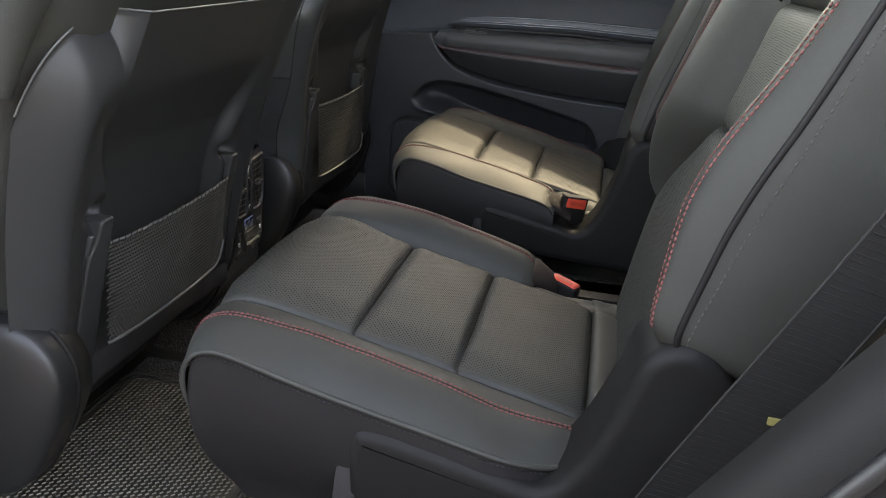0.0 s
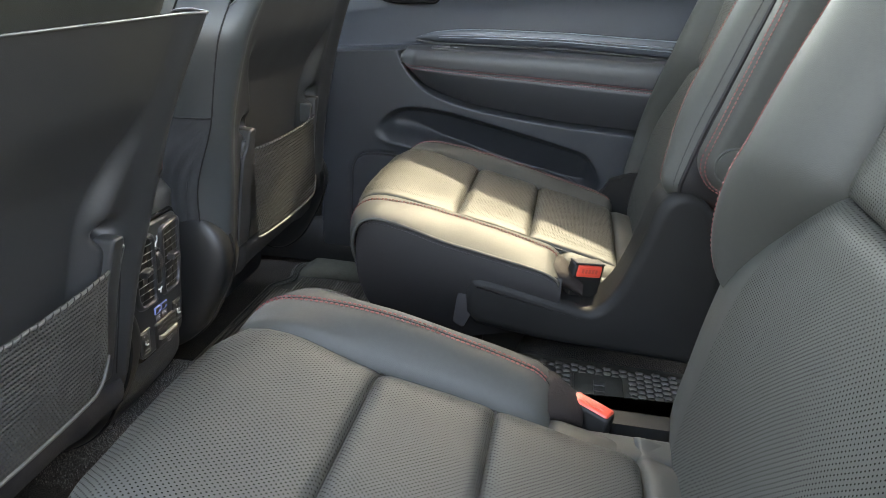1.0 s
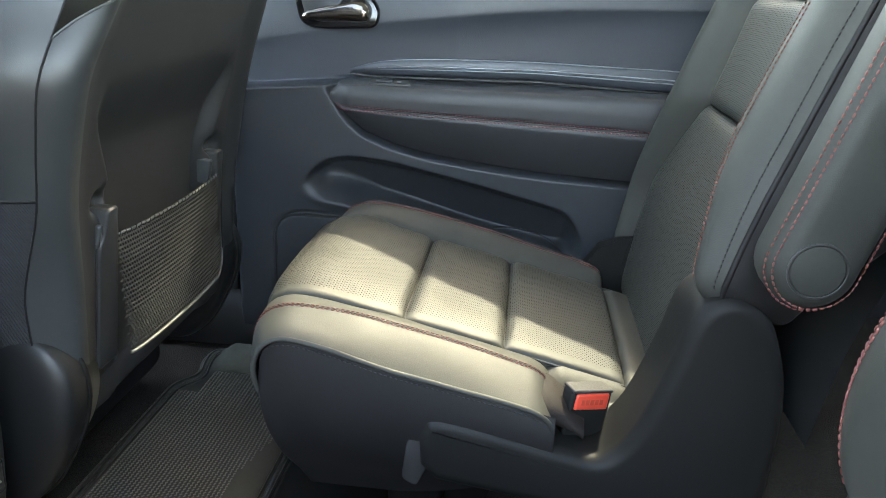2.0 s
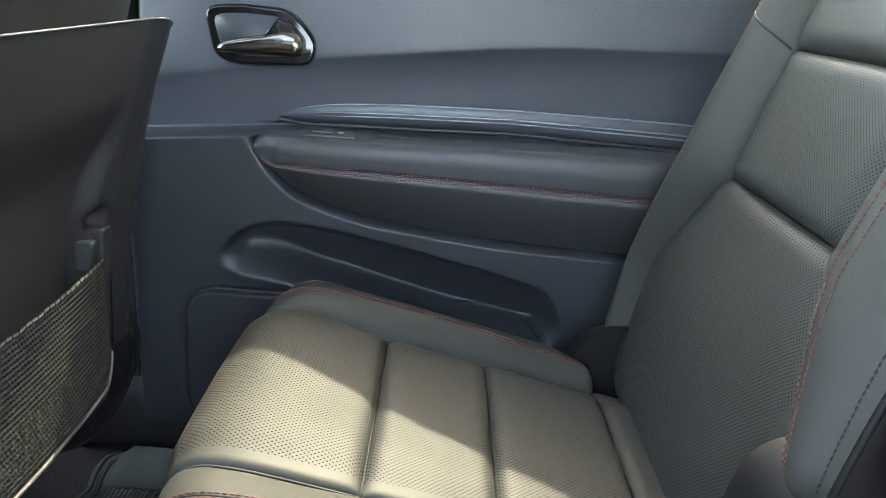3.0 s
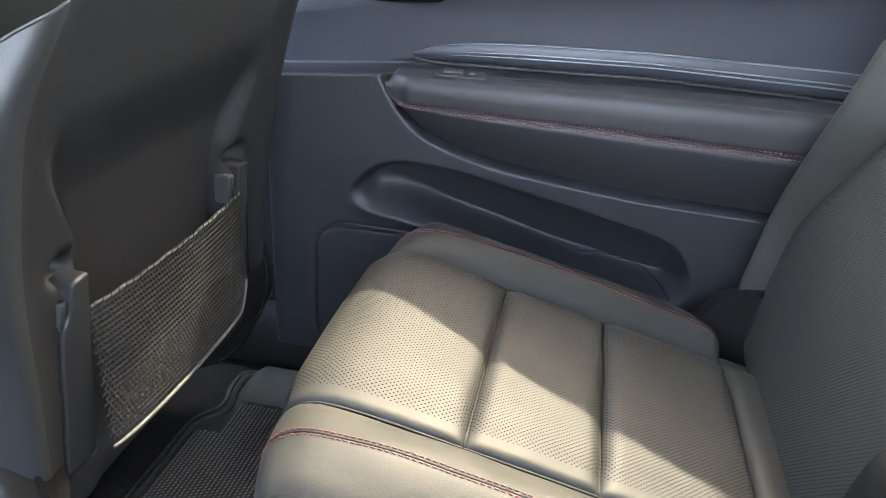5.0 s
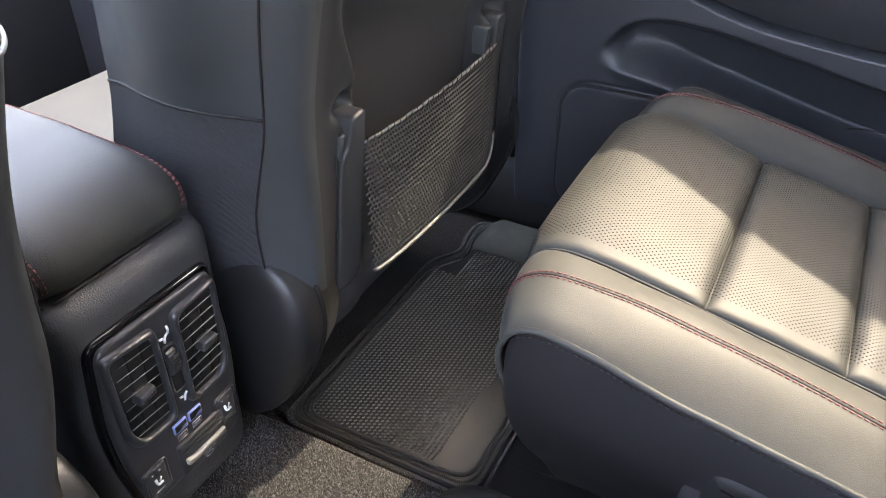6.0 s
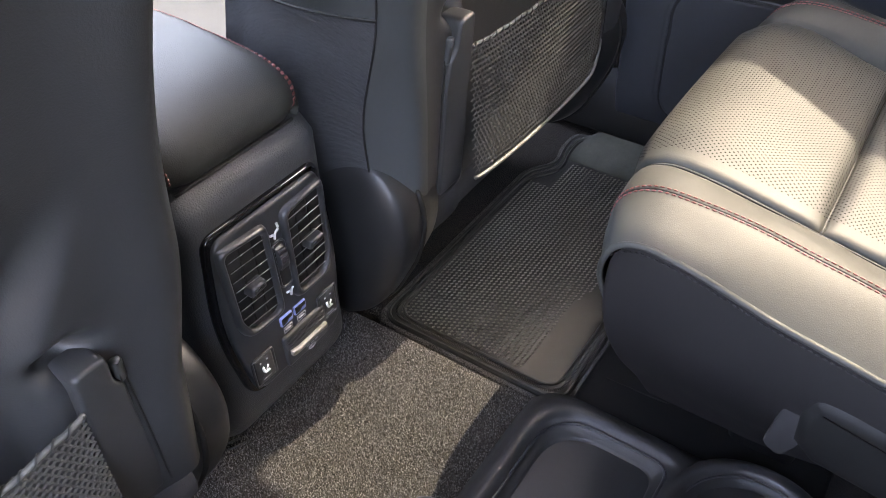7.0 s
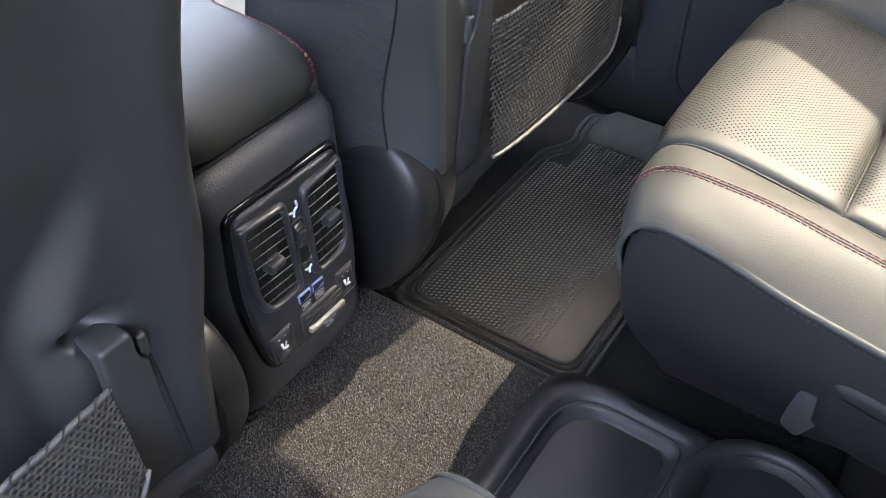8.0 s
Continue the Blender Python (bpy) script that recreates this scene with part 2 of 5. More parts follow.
def box(lo, hi, bevel=0.004, seg=3, bm=None):
    b2 = bmesh.new()
    bmesh.ops.create_cube(b2, size=1)
    lo, hi = Vector(lo), Vector(hi)
    for v in b2.verts:
        v.co = (lo + hi) / 2 + Vector(v.co[i] * (hi - lo)[i] for i in range(3))
    if bevel:
        bmesh.ops.bevel(b2, geom=b2.edges[:], offset=bevel, segments=seg, profile=0.5, affect='EDGES')
    if bm is None:
        return b2
    me = bpy.data.meshes.new("t")
    b2.to_mesh(me)
    b2.free()
    bm.from_mesh(me)
    bpy.data.meshes.remove(me)
    return bm


def place(bm, m):
    bmesh.ops.transform(bm, matrix=m, verts=bm.verts)
    return bm


def plate(outline, depth, bevel, to3d, seg=4, both=False):
    """A solid of a 2D outline, extruded by depth, with rounded front rim; to3d(a, b, d)."""
    bm = bmesh.new()
    n = len(outline)
    steps = [(bevel * (1 - math.cos(k * math.pi / 2 / seg)), bevel * (1 - math.sin(k * math.pi / 2 / seg))) for k in range(seg + 1)]
    # rings from the back to the front; the last ring is inset by bevel
    nrm = []
    area = sum(outline[i][0] * outline[(i + 1) % n][1] - outline[(i + 1) % n][0] * outline[i][1] for i in range(n))
    sg = 1 if area > 0 else -1
    for i in range(n):
        a, c = Vector(outline[i - 1]), Vector(outline[(i + 1) % n])
        d = (c - a).normalized()
        nrm.append(Vector((-d.y, d.x)) * sg)
    rings = [[to3d(p[0], p[1], 0.0) for p in outline]] if not both else []
    prof = [(inset, depth - drop) for inset, drop in steps]
    if both:
        prof = [(inset, drop) for inset, drop in steps[::-1]] + prof
    for inset, d in prof:
        rings.append([to3d(p[0] + nv.x * inset, p[1] + nv.y * inset, d) for p, nv in zip(outline, nrm)])
    vs = [[bm.verts.new(p) for p in r] for r in rings]
    for a, b in zip(vs, vs[1:]):
        for j in range(n):
            k = (j + 1) % n
            bm.faces.new((a[j], a[k], b[k], b[j]))
    bm.faces.new(vs[0][::-1])
    bm.faces.new(vs[-1])
    bmesh.ops.recalc_face_normals(bm, faces=bm.faces)
    return bm


def rounded(outline, r, n=5):
    """Round the corners of a 2D outline; r one radius or one a corner."""
    out = []
    m = len(outline)
    for i in range(m):
        p, a, b = Vector(outline[i]), Vector(outline[i - 1]), Vector(outline[(i + 1) % m])
        rr = r[i] if isinstance(r, (list, tuple)) else r
        la, lb = (a - p).length, (b - p).length
        d = min(rr, 0.49 * la, 0.49 * lb)
        s, e = p + (a - p) / la * d, p + (b - p) / lb * d
        for k in range(n + 1):
            t = k / n
            out.append(tuple((1 - t) ** 2 * s + 2 * t * (1 - t) * p + t * t * e))
    return out


def thread(path, length=0.0042, gap=0.0022, r=0.0008):
    """A row of separate stitches along a path, each a small rounded bar."""
    bm = bmesh.new()
    pts = [Vector(p) for p in path]
    acc = [0.0]
    for a, b in zip(pts, pts[1:]):
        acc.append(acc[-1] + (b - a).length)

    def at(s):
        i = max(0, min(len(pts) - 2, int(np.searchsorted(acc, s)) - 1))
        f = (s - acc[i]) / max(1e-9, acc[i + 1] - acc[i])
        return pts[i].lerp(pts[i + 1], f)
    s = 0.0
    while s + length < acc[-1]:
        a, b = at(s), at(s + length)
        d = (b - a).normalized()
        w = d.cross(Vector((0, 0, 1)))
        if w.length < 0.05:
            w = d.cross(Vector((0, 1, 0)))
        w.normalize()
        u = w.cross(d)
        ring = []
        for q, k in ((a, 0.45), (a.lerp(b, 0.3), 1.0), (a.lerp(b, 0.7), 1.0), (b, 0.45)):
            ring.append([bm.verts.new(q + k * r * (math.cos(c) * w + math.sin(c) * u)) for c in (0, 1.2566, 2.5133, 3.7699, 5.0265)])
        for p, q in zip(ring, ring[1:]):
            for k in range(5):
                bm.faces.new((p[k], p[(k + 1) % 5], q[(k + 1) % 5], q[k]))
        bm.faces.new(ring[0][::-1])
        bm.faces.new(ring[-1])
        s += length + gap
    return bm


def lerp_fn(xs, ys):
    return lambda x: float(np.interp(x, xs, ys))


def softened(f, w):
    """The same line with its kinks rounded over a width."""
    return lambda x: sum(k * f(x + w * d) for d, k in ((-1, 0.1), (-0.5, 0.23), (0, 0.34), (0.5, 0.23), (1, 0.1)))


def sstep(a, b, x):
    t = max(0.0, min(1.0, (x - a) / (b - a)))
    return t * t * (3 - 2 * t)


def pillow(q, length, r):
    """1 inside, falling round to 0 at both ends of a strip of that length."""
    d = min(q, length - q)
    if d >= r:
        return 1.0
    k = 1 - max(0.0, d) / r
    return math.sqrt(max(0.0, 1 - k * k))


def lin(a, b, n):
    return [a + (b - a) * i / n for i in range(n + 1)]


class Profile:
    """A smooth line in the x-z plane, by its length, with its normal."""

    def __init__(self, pts):
        self.p = smooth_line([(x, 0, z) for x, z in pts], 10)
        self.s = [0.0]
        for a, b in zip(self.p, self.p[1:]):
            self.s.append(self.s[-1] + (b - a).length)

    def at(self, s):
        i = max(0, min(len(self.p) - 2, int(np.searchsorted(self.s, s)) - 1))
        f = (s - self.s[i]) / (self.s[i + 1] - self.s[i])
        j = min(i + 1, len(self.p) - 2)
        t0 = (self.p[i + 1] - self.p[i]).normalized()
        t1 = (self.p[j + 1] - self.p[j]).normalized()
        t = t0.lerp(t1, f).normalized()
        return self.p[i].lerp(self.p[i + 1], f), Vector((-t.z, 0, t.x))

    def near(self, x, z):
        return self.s[min(range(len(self.p)), key=lambda i: (self.p[i] - Vector((x, 0, z))).length)]


def wob(x, y, z, k, a):
    return a * noise.noise((x * k, y * k, z * k))


# ---- the shell of the car: floor, sides, roof ----
def slab(name, lo, hi, mat, label, bevel=0.004, category="", kind="structure"):
    ob = part(name, box(lo, hi, bevel, 2), mat)
    return tagged(ob, label, category or name.split("_")[0], kind=kind)


g = bmesh.new()
bmesh.ops.create_grid(g, x_segments=8, y_segments=8, size=400)
place(g, Matrix.Translation((0, 0, -0.42)))
tagged(part("ground", g, ASPHALT), "grey asphalt ground outside the car", "ground", kind="structure")


PLASTER = surface("grey_plaster", (0.09, 0.088, 0.084), 0.9, fine=80, fine_h=0.5, broad=1.5, dist=0.006)
# added unseen wall: holds back sky light through the near door opening
slab("wall_outside", (-6.0, -2.75, -0.43), (7.0, -2.55, 1.05), PLASTER, "unseen grey wall added to cut the light from the near side", category="wall")


def hump(x, y):
    """Floor height: flat footwells, a low carpeted tunnel, a raised floor behind the seats."""
    z = 0.055 * (1 - sstep(0.125, 0.175, abs(y - 0.02)))
    if 0.135 < x < 0.42 and abs(y - 0.025) < 0.12:
        z = 0.0
    z = max(z, 0.15 * sstep(0.38, 0.44, x))
    return z + wob(x, y, 0, 14, 0.002)


floor = part("floor", sheet(lambda x, y: (x, y, hump(x, y) - 0.003), lin(-1.2, 1.6, 140), lin(-0.84, 0.84, 84)), CARPET)
tagged(floor, "grey looped carpet over the car floor and tunnel", "floor", kind="structure")
slab("underbody", (-1.25, -0.85, -0.2), (1.65, 0.85, -0.012), DARK_PLASTIC, "dark closed underside of the cabin", category="floor")
slab("roof", (0.04, -0.82, 1.24), (1.75, 0.82, 1.28), HEADLINER, "pale cloth headliner under the roof", category="roof")
slab("roof_front", (-0.80, -0.82, 1.24), (-0.62, 0.82, 1.28), HEADLINER, "pale headliner before the sunroof", category="roof")
for y0, y1 in ((-0.82, -0.42), (0.42, 0.82)):
    slab("roof_side", (-0.62, y0, 1.24), (0.04, y1, 1.28), HEADLINER, "pale headliner beside the sunroof", category="roof")
slab("pillar_trim_right", (-0.42, 0.785, -0.01), (-0.098, 0.838, 0.80), DARK_PLASTIC, "dark lower pillar trim before the far door", category="trim")
slab("wall_right", (-1.30, 0.84, -0.05), (1.7, 0.90, 0.80), PAINT, "painted lower side of the car body", category="wall")
slab("wall_front", (-1.30, -0.85, -0.05), (-1.22, 0.85, 0.75), DARK_PLASTIC, "dark dashboard bulkhead at the front", category="wall")
slab("wall_back", (1.70, -0.85, -0.05), (1.76, 0.85, 0.72), DARK_PLASTIC, "dark rear end below the back window", category="wall")
# unseen front door, added to keep light off the near backrest
slab("wall_left_front", (-1.30, -0.90, -0.05), (-0.26, -0.84, 0.80), PAINT, "unseen closed front door added to shade the near seats", category="wall")
slab("wall_left", (0.95, -0.90, -0.05), (1.7, -0.84, 0.80), PAINT, "painted rear quarter of the car body", category="wall")


def tinted(name, through):
    """Dark privacy glass: lets a part of the light straight through, with a little gloss."""
    m, t, b = material(name)
    tr = nd(t, "ShaderNodeBsdfTransparent", Color=(*through, 1))
    gl = nd(t, "ShaderNodeBsdfGlossy", Color=(1, 1, 1, 1), Roughness=0.02)
    mx = nd(t, "ShaderNodeMixShader", Fac=0.06)
    t.links.new(tr.outputs[0], mx.inputs[1])
    t.links.new(gl.outputs[0], mx.inputs[2])
    t.nodes.remove(b)
    t.links.new(mx.outputs[0], t.nodes["Material Output"].inputs["Surface"])
    return m


PRIVACY = tinted("privacy_glass", (0.845, 0.885, 0.86))
DARK_GLASS = tinted("dark_privacy_glass", (0.42, 0.43, 0.43))
SUNROOF = tinted("sunroof_glass", (0.62, 0.63, 0.63))
CLEAR = tinted("clear_glass", (0.77, 0.785, 0.78))
for nm, lo, hi, gm, lab in (("window_1", (-1.18, 0.828, 0.80), (-0.04, 0.832, 1.25), PRIVACY, "tinted front side window"),
                            ("window_2", (0.0, 0.828, 0.80), (0.90, 0.832, 1.25), PRIVACY, "lightly tinted window of the far rear door"),
                            ("window_3", (0.93, 0.828, 0.96), (1.70, 0.832, 1.25), DARK_GLASS, "darkly tinted rear quarter window"),
                            ("window_4", (1.05, -0.852, 0.80), (1.70, -0.848, 1.25), DARK_GLASS, "darkly tinted rear quarter window"),
                            ("window_5", (1.728, -0.82, 0.72), (1.732, 0.82, 1.25), DARK_GLASS, "darkly tinted back window"),
                            ("window_6", (-1.262, -0.84, 0.75), (-1.258, 0.84, 1.25), CLEAR, "slightly tinted windscreen at the front"),
                            # dark pane over the added door, dims the light from the front left
                            ("window_8", (-1.18, -0.872, 0.80), (-0.22, -0.868, 1.25), DARK_GLASS, "unseen dark pane above the added front door"),
                            ("window_7", (-0.62, -0.42, 1.268), (0.04, 0.42, 1.272), SUNROOF, "lightly tinted sunroof pane")):
    slab(nm, lo, hi, gm, lab, 0.0, "window")


def side_wall(name, outline, y0, y1, mat, label, category):
    ob = part(name, plate(outline, y1 - y0, 0.004, lambda a, c, d: Vector((a, y0 + d, c)), 2), mat)
    return tagged(ob, label, category, kind="structure")


# right side above the door panels, unseen: leaning pillars, a sill that rises to the back;
# their outlines are fitted to shape the sun patches inside
side_wall("pillar_right", [(-0.10, 0.78), (0.06, 0.78), (0.125, 0.957), (0.160, 1.03), (0.195, 1.14), (0.22, 1.25), (0.08, 1.25)], 0.79, 0.86, DARK_PLASTIC, "unseen leaning pillar, outline fitted to the shadow it casts", "pillar")
side_wall("sill_right", [(0.04, 0.76), (1.70, 0.76), (1.70, 1.02), (0.90, 1.01), (0.80, 0.978), (0.73, 0.960), (0.66, 0.947), (0.59, 0.932), (0.51, 0.915), (0.44, 0.895), (0.38, 0.874), (0.30, 0.845), (0.20, 0.820), (0.04, 0.798)], 0.80, 0.86, DARK_PLASTIC, "unseen window sill, outline fitted to the shadow it casts", "window sill")
side_wall("window_header_right", [(0.10, 1.168), (0.30, 1.174), (0.37, 1.208), (0.95, 1.215), (0.95, 1.25), (0.10, 1.25)], 0.80, 0.815, DARK_PLASTIC, "unseen window header, outline fitted to the shadow it casts", "trim")
side_wall("pillar_rear_right", [(0.80, 0.94), (1.05, 0.94), (1.02, 1.25), (0.86, 1.25)], 0.79, 0.86, DARK_PLASTIC, "dark pillar behind the rear door", "pillar")
side_wall("pillar_left", [(-0.36, -0.05), (-0.24, -0.05), (-0.14, 1.25), (-0.24, 1.25)], -0.86, -0.79, DARK_PLASTIC, "dark pillar before the rear door", "pillar")
side_wall("pillar_rear_left", [(0.95, 0.30), (1.10, 0.30), (1.06, 1.25), (0.92, 1.25)], -0.88, -0.80, DARK_PLASTIC, "dark pillar behind the rear door", "pillar")


sill = part("sill_trim_right", sheet(lambda x, t: Vector((x, 0.800 - 0.060 * math.sin(t) , 0.10 - 0.10 * (1 - math.cos(t)) + 0.012 * math.cos(x * 3))), lin(-0.5, 1.2, 30), lin(0, math.pi / 2, 12)), SHIELD, None, "", 180)
tagged(sill, "dark plastic sill trim along the far door", "trim", kind="structure")

# ---- second-row seats ----
CUSHION = Profile([(0.235, 0.195), (0.192, 0.245), (0.168, 0.30), (0.170, 0.335), (0.190, 0.353), (0.225, 0.353),
                   (0.305, 0.335), (0.42, 0.311), (0.56, 0.280), (0.63, 0.262)])
BACK = Profile([(0.606, 0.25), (0.613, 0.31), (0.634, 0.43), (0.677, 0.556), (0.718, 0.70), (0.757, 0.85), (0.775, 0.92), (0.80, 0.955), (0.84, 0.965)])
HALF = 0.150      # seam between insert and bolster
EDGE = 0.262      # piping


def second_row_seat(cy, sg, label, armrest):
    """sg: +1 when the seat's outboard side is +y. Local v runs outboard."""
    seat = thing("captain_seat", (0.4, cy, 0.0), label, "car seat", "second-row seats")
    seam_out = 0.166 if sg > 0 else HALF      # the insert reaches further on its outboard side
    seam_y = seam_out if sg > 0 else HALF

    def P(v, x, z):
        return Vector((x, cy + sg * v, z))

    def surf(prof, s, v, n):
        p, nn = prof.at(s)
        q = p + nn * n
        if prof is CUSHION:
            q.x -= 0.026 * (1 - min(1, abs(v) / EDGE) ** 4) * (1 - sstep(0.17, 0.32, p.x))
            q.z -= 0.012 * math.exp(-((sg * v - seam_y) / 0.024) ** 2) * sstep(0.22, 0.30, p.x)
        return Vector((q.x, cy + sg * v, q.z))

    # cushion insert panels
    sN = CUSHION.s[0]
    s1, s2, s3, s4 = CUSHION.near(0.305, 0.335), CUSHION.near(0.42, 0.311), CUSHION.near(0.56, 0.28), CUSHION.s[-1]

    def insert(prof, a, b, h, half, r=0.016, n=26, taper=None, off=0.0):
        def f(s, v):
            vv = off + v * (taper(s, v) if taper else 1.0)
            k = pillow(s - a, b - a, r) * pillow(v + half, 2 * half, r * 0.5)
            hh = h * k * (0.45 + 0.55 * sstep(0, 0.05, half - abs(v))) + 0.004 * k * math.cos(v / half * 1.3)
            p = surf(prof, s, vv, hh - 0.004 - (0.005 * (1 - pillow(v + half, 2 * half, 0.007)) if prof is CUSHION else 0.0))
            return p + Vector((0, 0, wob(p.x, p.y, p.z, 22, 0.0012) * k))
        us = [a + (b - a) * (0.5 - 0.5 * math.cos(math.pi * i / n)) for i in range(n + 1)]
        vs = [-half * math.cos(math.pi * j / 44) for j in range(45)]
        return sheet(f, us, vs, uv=lambda s, v: (s, v * (taper(s, v) if taper else 1.0)))
    for a, b in ((sN, s1), (s1, s2), (s2, s3)):
        part("seat_panel", insert(CUSHION, a, b, 0.010, (seam_out + HALF) / 2, off=(seam_out - HALF) / 2), PERF, seat, "perforated black leather panel")
    for sv in (s1, s2):
        part("seam", tube([surf(CUSHION, sv, v, -0.0035) for v in lin(-HALF, seam_out, 30)], 0.0016, 6), BLACK_THREAD, seat)
    for vv in (-HALF, seam_out):
        part("seam", tube([surf(CUSHION, q, vv, -0.0035) for q in lin(sN + 0.05, s3, 60)], 0.0014, 6), BLACK_THREAD, seat)
    part("rear_strip", insert(CUSHION, s3, s4, 0.008, HALF + 0.03, 0.012, 12), LEATHER, seat, "smooth black leather strip")

    # cushion bolsters
    def bprof(q, side):
        """Height and lateral place across the bolster, q 0 at the seam, 1 at the piping."""
        inner = seam_out if side == 1 else HALF
        v = inner + (EDGE - inner) * q
        h = 0.016 * math.sin(min(1, q / 0.5) * math.pi / 2) if q < 0.5 else 0.016 - 0.021 * ((q - 0.5) / 0.5) ** 1.6
        return v, h - 0.009 * (1 - sstep(0, 0.10, q))
    for side in (1, -1):
        # inboard bolster ends short at the buckle
        end = s3 + 0.008 if side == 1 else CUSHION.near(0.475, 0.3)

        def fb(s, q, side=side, end=end):
            v, h = bprof(q, side)
            k = pillow(s - sN, 2 * (end - sN), 0.02) * pillow(end - s, 2, 0.035 if side == -1 else 0.02)
            crown = 0.10 + 0.90 * sstep(0.13, 0.30, s - sN) - 0.35 * sstep(0.34, 0.50, s - sN)
            hh = (h * crown * (1.5 if sg < 0 and side < 0 else 1.0) + 0.02) * k - 0.02
            nose = 1 - 0.35 * (1 - sstep(0.0, 0.16, s - sN)) * q * 0.3
            if side == 1:
                v = seam_out + (v - seam_out) * (1 - 0.45 * max(0.0, (s - end + 0.11) / 0.11) ** 2.4)
            p = surf(CUSHION, s, side * v * nose, hh)
            p.z += wob(p.x, p.y, 0, 18, 0.0016) * k
            return p
        us = lin(sN, end - 0.03, 50) + lin(end - 0.028, end, 14)
        part("seat_bolster", sheet(fb, us, lin(0, 1, 26)), LEATHER, seat)
        for q in (0.43, 0.49):
            part("stitching", thread([fb(s, q) + Vector((0, 0, 0.0005)) for s in lin(sN + 0.07, end - 0.012, 140)], 0.0040, 0.0015, 0.00075 if sg > 0 else 0.0011), RED, seat, "dusty red double stitching")
        part("bolster_seam", tube([fb(s, 0.46) + Vector((0, 0, -0.0004)) for s in lin(sN + 0.06, end - 0.008, 100)], 0.0012, 6), SIDE_LEATHER, seat)
        pip = [fb(s, 1.0) + Vector((0, 0, -0.001)) for s in lin(sN + 0.075, end, 90)]
        part("piping", tube(pip, 0.0028, 8), LEATHER, seat, "leather piping along the cushion edge")
        part("edge_stitching", thread([p + Vector((0, sg * side * 0.0006, -0.0065)) for p in pip], 0.0034, 0.002, 0.0007), BLACK_THREAD, seat)

        # side skirt under the piping
        sk_end = s3 + 0.008 if side == 1 else CUSHION.near(0.482, 0.3)

        def fs(s, w, side=side):
            v, h = bprof(1.0, side)
            if side == 1:
                v = seam_out + (v - seam_out) * (1 - 0.45 * min(1.0, max(0.0, (s - s3 - 0.008 + 0.11) / 0.11)) ** 2.4)
            nose = 1 - 0.35 * (1 - sstep(0.0, 0.16, s - sN)) * 0.3
            p = surf(CUSHION, s, side * v * nose, h - 0.001)
            low = 0.172 + 0.030 * sstep(0.30, 0.5, p.x)
            z = p.z + (low - p.z) * w
            bul = 0.010 * math.sin(math.pi * min(1, w * 1.15)) - 0.018 * w * w
            x = p.x + 0.05 * w * w * (1 - sstep(0.17, 0.30, p.x))
            return P(side * (v * nose + bul - 0.002) , x, z + wob(x, z, side, 30, 0.0012))
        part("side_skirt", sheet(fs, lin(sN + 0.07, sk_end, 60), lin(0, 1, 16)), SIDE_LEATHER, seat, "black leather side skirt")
    t0, t1 = CUSHION.near(0.462, 0.3), s3 + 0.006

    def tail(s, q):
        k = pillow(t1 - s, 2, 0.02)
        return surf(CUSHION, s, -(HALF - 0.004 + 0.050 * q * (0.75 + 0.25 * k)), 0.004 * k - 0.006 - 0.010 * (1 - sstep(t0, t0 + 0.025, s)) - 0.034 * q ** 2.2)
    part("bolster_tail", sheet(tail, lin(t0, t1 - 0.022, 16) + lin(t1 - 0.02, t1, 8), lin(0, 1, 14)), LEATHER, seat, "", 180)
    part("seat_pan", box(P(-0.23, 0.235, 0.185) if sg > 0 else P(0.23, 0.235, 0.185), P(0.23, 0.62, 0.205) if sg > 0 else P(-0.23, 0.62, 0.205), 0.006), DARK_PLASTIC, seat)
    # seat frame and floor rails
    for v in (-0.10, 0.10):
        part("rail", box(P(v, 0.30, 0.02) - Vector((0, 0.02, 0)), P(v, 0.66, 0.19) + Vector((0, 0.02, 0)), 0.006), SHIELD, seat)
    part("front_leg_cover", box(P(0, 0.29, 0.02) - Vector((0, 0.14, 0)), P(0, 0.36, 0.19) + Vector((0, 0.14, 0)), 0.012), SHIELD, seat)

    # backrest insert
    b0, b1, b2, b3 = BACK.s[0], BACK.near(0.677, 0.556), BACK.near(0.718, 0.70), BACK.near(0.775, 0.92)
    for a, b, m in ((b0, b1, PERF), (b1, b2, PERF), (b2, b3, LEATHER)):
        flare = (lambda s, v: 1 + (0.93 if v < 0 else 0.56) * (1 - max(0.0, min(1.0, (s - BACK.near(0.634, 0.43)) / (b1 - BACK.near(0.634, 0.43))))))
        part("back_panel", insert(BACK, a, b, 0.016, 0.15, 0.020, 24, flare if a == b0 else None, 0.028), PERF_MID if a == b0 else m, seat, "perforated black leather back panel" if m is PERF else "smooth black leather upper back panel")
    # two small red badge bars on the upper panel
    for k in (0, 1):
        bar = [surf(BACK, b2 + 0.052 + 0.045 * (i // 2 == 1), 0.086 - 0.030 * k + (0.020 if i in (1, 2) else 0.0) - 0.022 * (i // 2), 0.0175) for i in range(4)]
        bb = bmesh.new()
        bb.faces.new([bb.verts.new(p) for p in bar])
        part("badge_bar", bb, BUTTON_RED, seat, "embroidered red bar")
    # back bolsters: closed lofts
    def ring(s, side, k):
        shape = [(0.150, -0.004), (0.156, 0.018), (0.172, 0.044), (0.195, 0.060), (0.218, 0.063), (0.240, 0.056), (0.256, 0.036),
                 (0.264, 0.010), (0.266, -0.03), (0.266, -0.075), (0.258, -0.105), (0.22, -0.115), (0.15, -0.112)]
        pts = smooth_line([(v, 0, n) for v, n in shape], 4)
